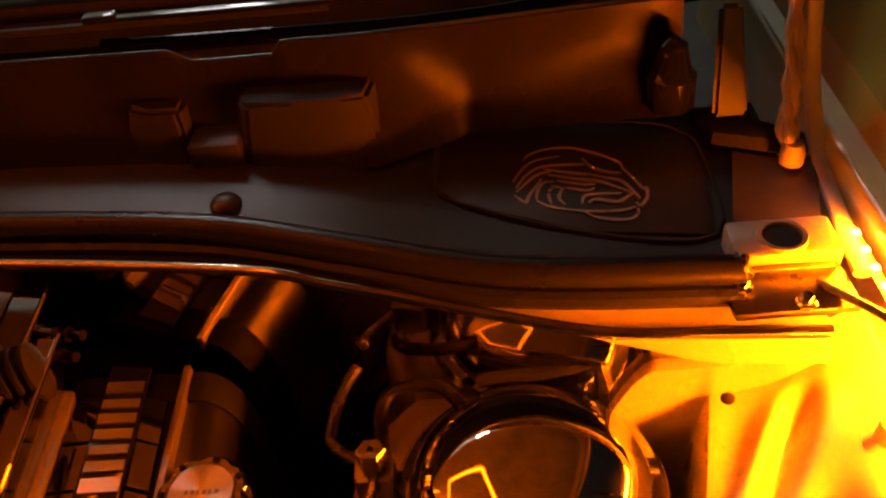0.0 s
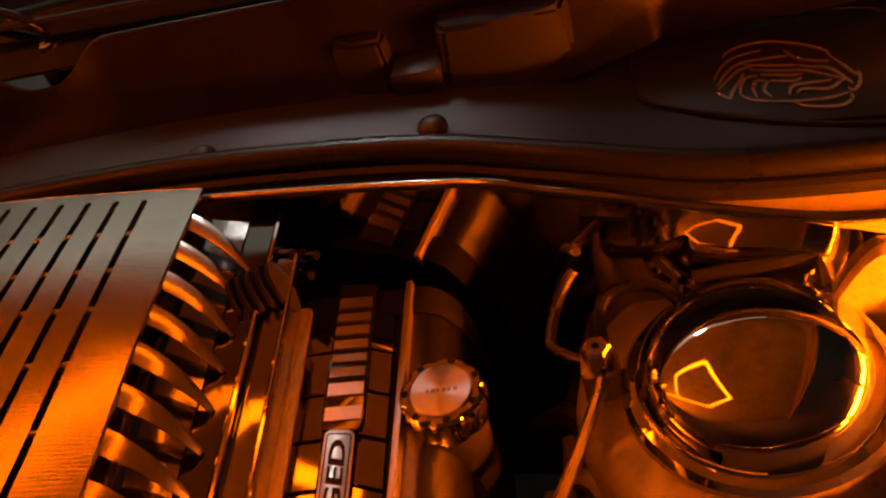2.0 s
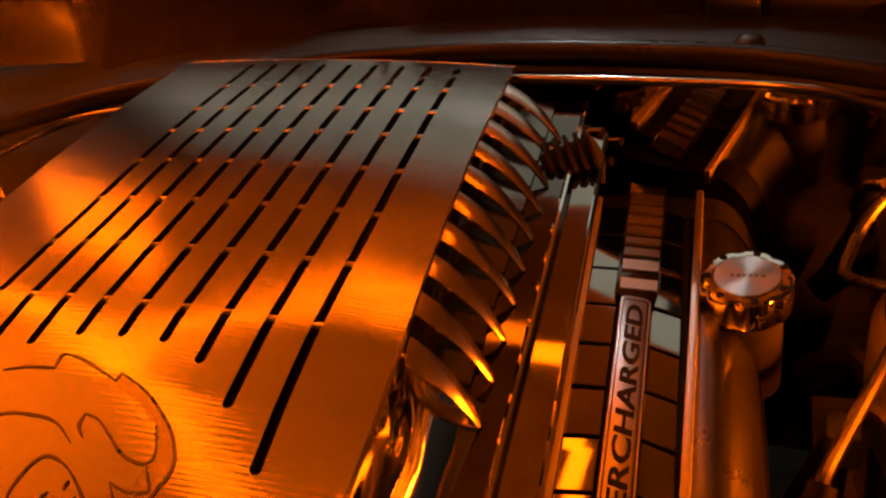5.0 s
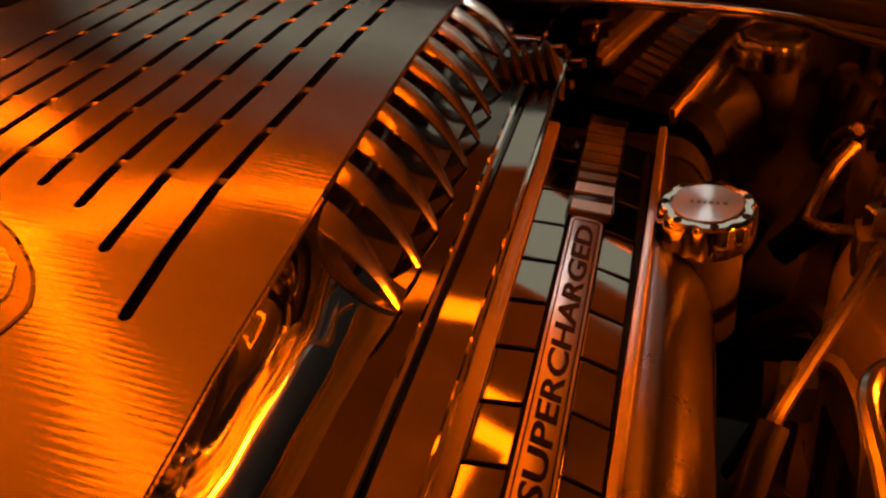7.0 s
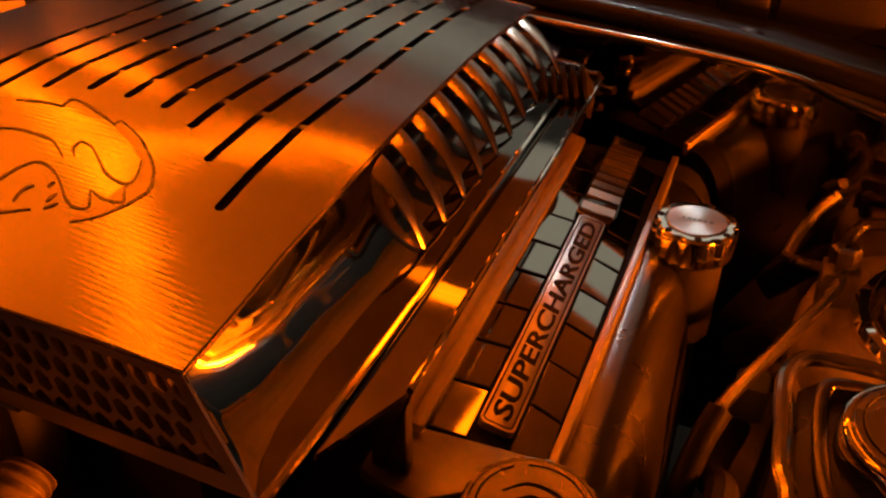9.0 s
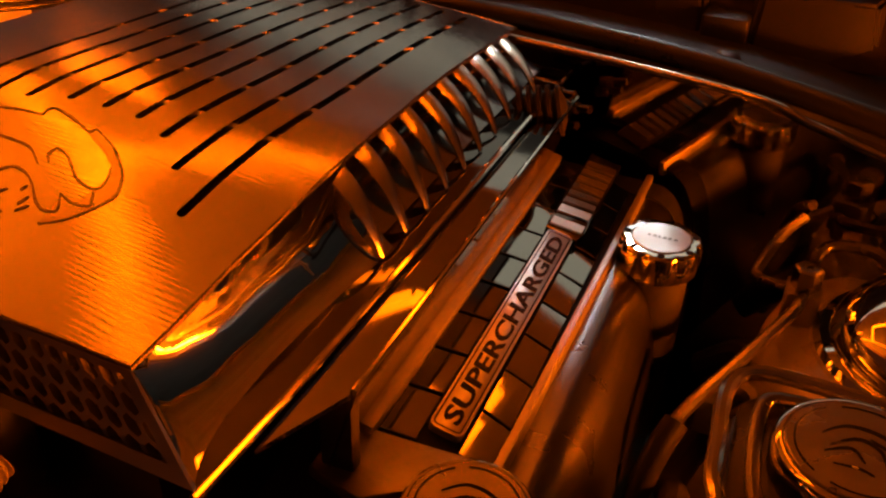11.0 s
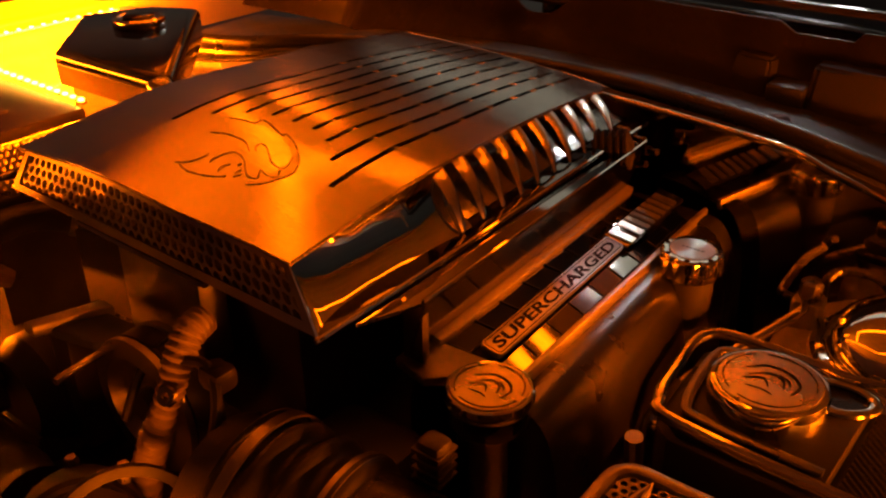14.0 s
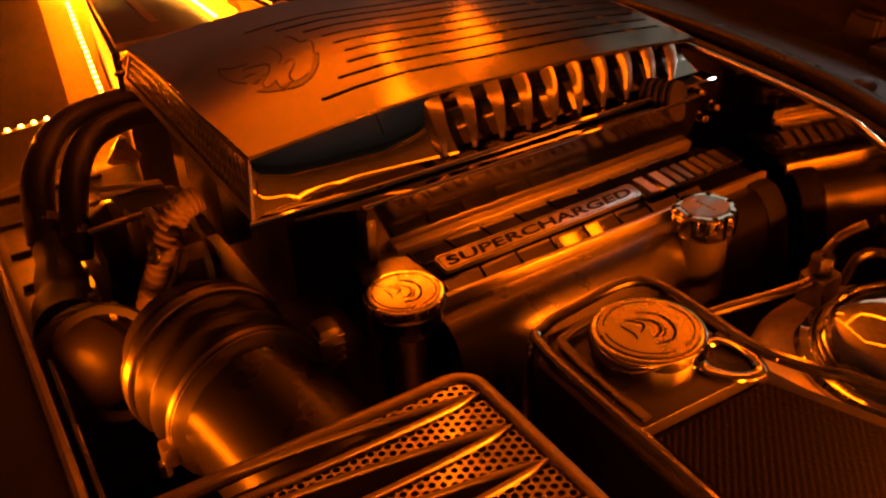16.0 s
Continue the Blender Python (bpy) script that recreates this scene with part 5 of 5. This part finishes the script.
part("flange", lathe(bmesh.new(), [(0.048, -0.004), (0.056, -0.004), (0.057, 0.0), (0.056, 0.004), (0.048, 0.004)], 32,
     Matrix.Translation((-0.355, -0.222, 0.775)) @ Euler((radians(25), radians(70), 0)).to_matrix().to_4x4()), RUBBER, hose)
for bx, by, bz in ((-0.372, -0.205, 0.822), (-0.430, -0.215, 0.805)):
    part("bolt", lathe(bmesh.new(), [(0, -0.012), (0.006, -0.012), (0.006, 0.0), (0.0045, 0.003), (0, 0.003)], 6), COPPER, hose, "hex bolt").location = (bx, by, bz)
cond = thing("corrugated_conduit", "tan taped conduit in front of the supercharger", "conduit", (-0.022, 0.016, -0.014))
part("conduit", tube(bmesh.new(), [(-0.376, -0.132, 0.902), (-0.374, -0.150, 0.897), (-0.371, -0.166, 0.880), (-0.372, -0.178, 0.855), (-0.378, -0.190, 0.825), (-0.386, -0.200, 0.79), (-0.392, -0.206, 0.75)],
     lambda f: 0.0118 + 0.0010 * math.sin(f * 150) + 0.001 * math.sin(f * 9), 16, k=24), CREAM, cond)
part("ring_terminal", lathe(bmesh.new(), [(0.0035, 0), (0.0035, 0.003), (0.0075, 0.003), (0.0085, 0.0), (0.0075, -0.002)], 20, Matrix.Translation((-0.362, -0.185, 0.864)) @ Euler((radians(55), radians(25), 0)).to_matrix().to_4x4()), COPPER, cond, "bright ring terminal")
part("connector", box(bmesh.new(), (-0.348, -0.168, 0.868), (-0.322, -0.146, 0.888), 0.006), BRK, cond, "black connector")
part("wire_loop", tube(bmesh.new(), [(-0.368, -0.168, 0.884), (-0.345, -0.160, 0.886), (-0.322, -0.170, 0.874), (-0.308, -0.190, 0.85), (-0.318, -0.21, 0.82)], 0.0045, 8), RUBBER, cond)
part("wire_loop", tube(bmesh.new(), [(-0.372, -0.150, 0.895), (-0.400, -0.150, 0.880), (-0.425, -0.165, 0.850), (-0.430, -0.185, 0.81)], 0.0042, 8), RUBBER, cond)
pulley = thing("drive_pulley", "dark belt pulley under the supercharger's front", "pulley", (-0.45, -0.135, 0.80))
turn = Euler((radians(90), 0, 0)).to_matrix().to_4x4()
part("wheel", lathe(bmesh.new(), [(0, -0.02), (0.05, -0.02), (0.062, -0.018), (0.062, -0.012), (0.058, -0.010), (0.058, 0.010), (0.062, 0.012), (0.062, 0.018), (0.045, 0.02), (0.04, 0.008), (0.015, 0.008), (0.014, 0.02), (0, 0.02)], 40, turn), STEEL, pulley)
part("belt", lathe(bmesh.new(), [(0.0585, -0.0095), (0.0615, -0.0095), (0.0615, 0.0095), (0.0585, 0.0095)], 40, turn), RUBBER, pulley)
engine = thing("engine_block", "dark engine block and accessories in deep shadow", "engine", (0, 0, 0))
part("block", box(bmesh.new(), (-0.66, -0.09, 0.46), (-0.30, 0.44, 0.72), 0.03), BLACK, engine)
part("accessory", box(bmesh.new(), (-0.33, -0.14, 0.60), (-0.235, -0.03, 0.80), 0.02), BLACK, engine)
part("accessory", lathe(bmesh.new(), [(0, -0.05), (0.05, -0.05), (0.055, -0.03), (0.055, 0.03), (0.04, 0.05), (0, 0.05)], 28, Matrix.Translation((-0.60, -0.14, 0.76)) @ turn), BLACK, engine)
part("accessory", box(bmesh.new(), (-0.70, -0.20, 0.55), (-0.56, -0.06, 0.74), 0.02), BLACK, engine)
part("bracket", slab(bmesh.new(), [(-0.645, -0.076), (-0.560, -0.064), (-0.560, -0.057), (-0.645, -0.069)], 0.79, 0.876, 0.003), mat("olive_bracket_paint", (0.10, 0.09, 0.045), 0.5), engine, "olive painted bracket")
part("plate", slab(bmesh.new(), [(-0.562, -0.170), (-0.500, -0.158), (-0.470, -0.116), (-0.545, -0.122)], 0.838, 0.846, 0.003), mat("blue_grey_plate", (0.10, 0.12, 0.15), 0.35), engine, "blue-grey plate")
part("stud", tube(bmesh.new(), [(-0.469, -0.210, 0.850), (-0.472, -0.182, 0.851), (-0.480, -0.145, 0.848)], 0.0036, 8), COPPER, engine, "bright stud")
part("ledge", slab(bmesh.new(), [(-0.566, -0.180), (-0.552, -0.180), (-0.528, -0.117), (-0.545, -0.117)], 0.842, 0.853, 0.003), STEEL, engine, "dull metal ledge")
part("plate_stay", box(bmesh.new(), (-0.56, -0.165, 0.72), (-0.53, -0.135, 0.838), 0.004), BLACK, engine)
part("snout", box(bmesh.new(), (-0.560, -0.086, 0.80), (-0.446, -0.055, 0.902), 0.006), STEEL, engine, "dull metal snout below the grille")
part("connector", box(bmesh.new(), (-0.204, -0.098, 0.812), (-0.182, -0.078, 0.852), 0.005), BLACK, engine, "small ribbed connector")
for k in range(4):
    part("connector_rib", box(bmesh.new(), (-0.2055, -0.0995, 0.818 + 0.008 * k), (-0.1805, -0.0765, 0.821 + 0.008 * k), 0.001), BLACK, engine)
# Thick tubes added in place of a moulded housing's rounded edges.
for k, pts in enumerate(([(-0.640, -0.240, 0.770), (-0.690, -0.222, 0.828), (-0.760, -0.180, 0.850), (-0.806, -0.118, 0.852), (-0.822, -0.045, 0.846), (-0.83, 0.010, 0.832)],
                         [(-0.600, -0.212, 0.760), (-0.655, -0.192, 0.818), (-0.725, -0.156, 0.842), (-0.768, -0.104, 0.845), (-0.780, -0.045, 0.838), (-0.752, 0.004, 0.820)])):
    t = thing("housing_edge", "thick black tube tracing a moulded housing's rounded edge", "hose", (0, 0, 0), 0, "coolant hoses")
    part("hose", tube(bmesh.new(), pts, 0.0185 - 0.002 * k, 18), RUBBER, t)
    for a, b in ((pts[0], pts[1]), (pts[-1], pts[-2])):
        a, b = Vector(a), Vector(b)
        part("clamp", tube(bmesh.new(), [a.lerp(b, 0.30), a.lerp(b, 0.42)], 0.0200 - 0.002 * k, 20, k=1), STEEL, t, "steel band added round the tube")

solo("wire_plug", lathe(bmesh.new(), [(0, -0.022), (0.010, -0.022), (0.013, -0.006), (0.020, 0.004), (0.020, 0.012), (0, 0.014)], 8, Matrix.Translation((-0.770, -0.112, 0.800)) @ Euler((radians(50), radians(-30), 0)).to_matrix().to_4x4()), CREAM, "tan plastic wire plug between the tubes", "plug")
# Dark box added to cover the brightly lit front of the bay.
shroud = thing("front_filler", "black ribbed box added to keep the bay's front dark", "shroud", (0, 0, 0))
part("body", slab(bmesh.new(), [(-0.98, -0.29), (-0.50, -0.29), (-0.52, -0.10), (-0.70, -0.06), (-0.98, -0.06)], 0.50, 0.705, 0.02, 3), BLACK, shroud)
for k in range(5):
    part("stiffening_rib", box(bmesh.new(), (-0.94 + 0.09 * k, -0.275, 0.700), (-0.934 + 0.09 * k, -0.12, 0.712), 0.002), BLACK, shroud)

# ---- left side: air box, fuse box, LED tape ----
air = thing("air_box", "dark air box with perforated side and LED tape", "air box", (0, 0, 0))
TOPA = [(-0.802, -0.084), (-0.806, 0.050), (-1.150, 0.060), (-1.122, -0.050)]
part("lid", slab(bmesh.new(), TOPA, 0.918, 0.931, 0.004), GRILLE, air, "bronze lid with a slot")
part("slot", slab(bmesh.new(), [(-0.860, -0.022), (-0.860, -0.010), (-1.105, -0.002), (-1.105, -0.014)], 0.9295, 0.9335, 0.001), EMBLEM, air, "bright bar on the lid")
part("core", slab(bmesh.new(), [(-0.835, -0.074), (-0.838, 0.040), (-1.138, 0.050), (-1.111, -0.042)], 0.8150, 0.918), HARN, air, "tan filter element")
part("front_wall", slab(bmesh.new(), [(-0.808, -0.089), (-0.808, -0.082), (-1.121, -0.046), (-1.121, -0.053)], 0.815, 0.9175), FASCIA, air, "grey front wall")
part("lower_housing", slab(bmesh.new(), [(-0.812, -0.086), (-0.815, 0.046), (-1.142, 0.056), (-1.116, -0.048)], 0.56, 0.8145, 0.006), BLACK, air, "black lower housing")
part("perforated_side", perforated(bmesh.new(), lambda u, v, d: Vector((-0.806 - d, -0.080 + u, 0.848 + v)), 0.134, 0.066, 0.0082, 0.62, 0.004), GRILLE, air, "perforated side wall")
part("side_frame", box(bmesh.new(), (-0.811, -0.088, 0.835), (-0.804, 0.058, 0.8445), 0.001), GRILLE, air)

fuse = thing("fuse_box", "glossy black box with chrome cap on the inner fender", "box", (0.008, -0.026, 0))
part("box", slab(bmesh.new(), [(-0.786, 0.154), (-0.778, 0.176), (-1.026, 0.412), (-1.098, 0.384), (-1.140, 0.284), (-0.994, 0.152)], 0.905, 0.952, 0.012, 3), GLOSS, fuse)
part("lower", slab(bmesh.new(), [(-0.805, 0.164), (-1.02, 0.380), (-1.09, 0.35), (-1.12, 0.284), (-0.985, 0.162)], 0.78, 0.905), PAINT, fuse, "painted stand")
# Chrome bar drawn where the LED strip is reflected along the edge.
part("edge_reflection", tube(bmesh.new(), [(-0.985, 0.149, 0.936), (-0.88, 0.150, 0.936), (-0.782, 0.153, 0.936)], 0.0022, 6), CHROME, fuse, "chrome line standing in for the LED reflection on the edge")
# Added block plays the lamp's white highlight on the box corner.
part("corner_highlight", box(bmesh.new(), (-0.793, 0.142, 0.914), (-0.770, 0.172, 0.950), 0.010, seg=4), TURNED, fuse, "bright rounded block standing in for the corner's highlight")
chrome_cap = thing("brake_fluid_cap", "chrome ringed round cap on the black box", "cap", (-1.000, 0.268, 0.952))
part("ring", lathe(bmesh.new(), [(0.036, 0), (0.037, 0.003), (0.036, 0.010), (0.031, 0.012), (0.028, 0.010), (0, 0.009)], 40), CHROME, chrome_cap)
part("knob", lathe(bmesh.new(), [(0.022, 0.009), (0.022, 0.014), (0.018, 0.016), (0, 0.016)], 28), GLOSS, chrome_cap)
brk = thing("support_bracket", "painted angle bracket below the black box", "bracket", (0, 0, 0))
part("web", slab(bmesh.new(), [(-0.955, 0.162), (-0.865, 0.162), (-0.865, 0.169), (-0.955, 0.169)], 0.80, 0.90), SATIN, brk)
part("strut", tube(bmesh.new(), [(-0.845, 0.160, 0.83), (-0.825, 0.162, 0.90)], 0.005, 8), PAINT, brk)


def led_tape(label, pts, step=0.0165, tape=True):
    """LED tape along straight runs: a thin tape with separate glowing diodes."""
    t = thing("led_strip", label, "led strip", pts[0])
    o = Vector(pts[0])
    P = [Vector(p) - o for p in pts]
    if tape:
        run = part("tape", tube(bmesh.new(), P, 0.004, 6, k=1, squash=0.35), TAPE, t)
    me = None
    for a, b in zip(P, P[1:]):
        n = max(1, int((b - a).length / step))
        for i in range(n):
            if me is None:
                me = link(box(bmesh.new(), (-0.0028, -0.0028, -0.0008), (0.0028, 0.0028, 0.0022), 0.0008, seg=1), "diode", LED, False)
            d = new("diode", me)
            d.parent = run
            d.location = a + (b - a) * ((i + 0.5) / n) + Vector((0, 0, 0.002))
    return t


led_tape("amber LED tape along the air box foot", [(-0.924, -0.092, 0.817), (-1.27, -0.057, 0.883)])
led_tape("amber LED tape running forward on the bay floor", [(-0.924, -0.096, 0.817), (-0.896, -0.235, 0.817)])
led_tape("amber LED tape along the air box lid edge", [(-0.808, 0.054, 0.934), (-1.148, 0.064, 0.934)])
led_tape("amber LED tape along the air box outer edge", [(-1.126, -0.046, 0.934), (-1.152, 0.058, 0.934)])
led_tape("amber LED tape under the fender's edge", [(-1.29, 0.02, 0.905), (-1.29, 0.42, 0.905)], 0.02)
led_tape("amber LED tape under the fender's edge", [(0.303, -0.30, 0.868), (0.303, 0.50, 0.868)], 0.02)

# ---- the open hood over the bay ----
hood = thing("hood", "open hood over the bay with LED tape inside", "hood", (0, 0, 0))
bm = box(bmesh.new(), (-0.86, -1.30, 0.0), (0.86, 0.06, 0.03), 0.008, HOOD_AT)
part("panel", bm, BODY, hood)
for x in (-0.85, 0.85):
    part("side_lip", box(bmesh.new(), (x - 0.01, -1.28, -0.055), (x + 0.01, 0.04, -0.001), 0.004, HOOD_AT), BODY, hood, "turned-down painted side lip")
bm = slab(bmesh.new(), rrect(-0.80, -1.24, 0.80, 0.045, 0.1), -0.012, 0.0, 0.0, m=HOOD_AT)
part("liner", bm, UNDERHOOD, hood, "painted inner panel")
for a, b in HOOD_RUNS:
    pa, pb = HOOD_AT @ Vector((*a, -0.016)), HOOD_AT @ Vector((*b, -0.016))
    part("tape", tube(bmesh.new(), [pa, pb], 0.005, 6, k=1), TAPE, hood)
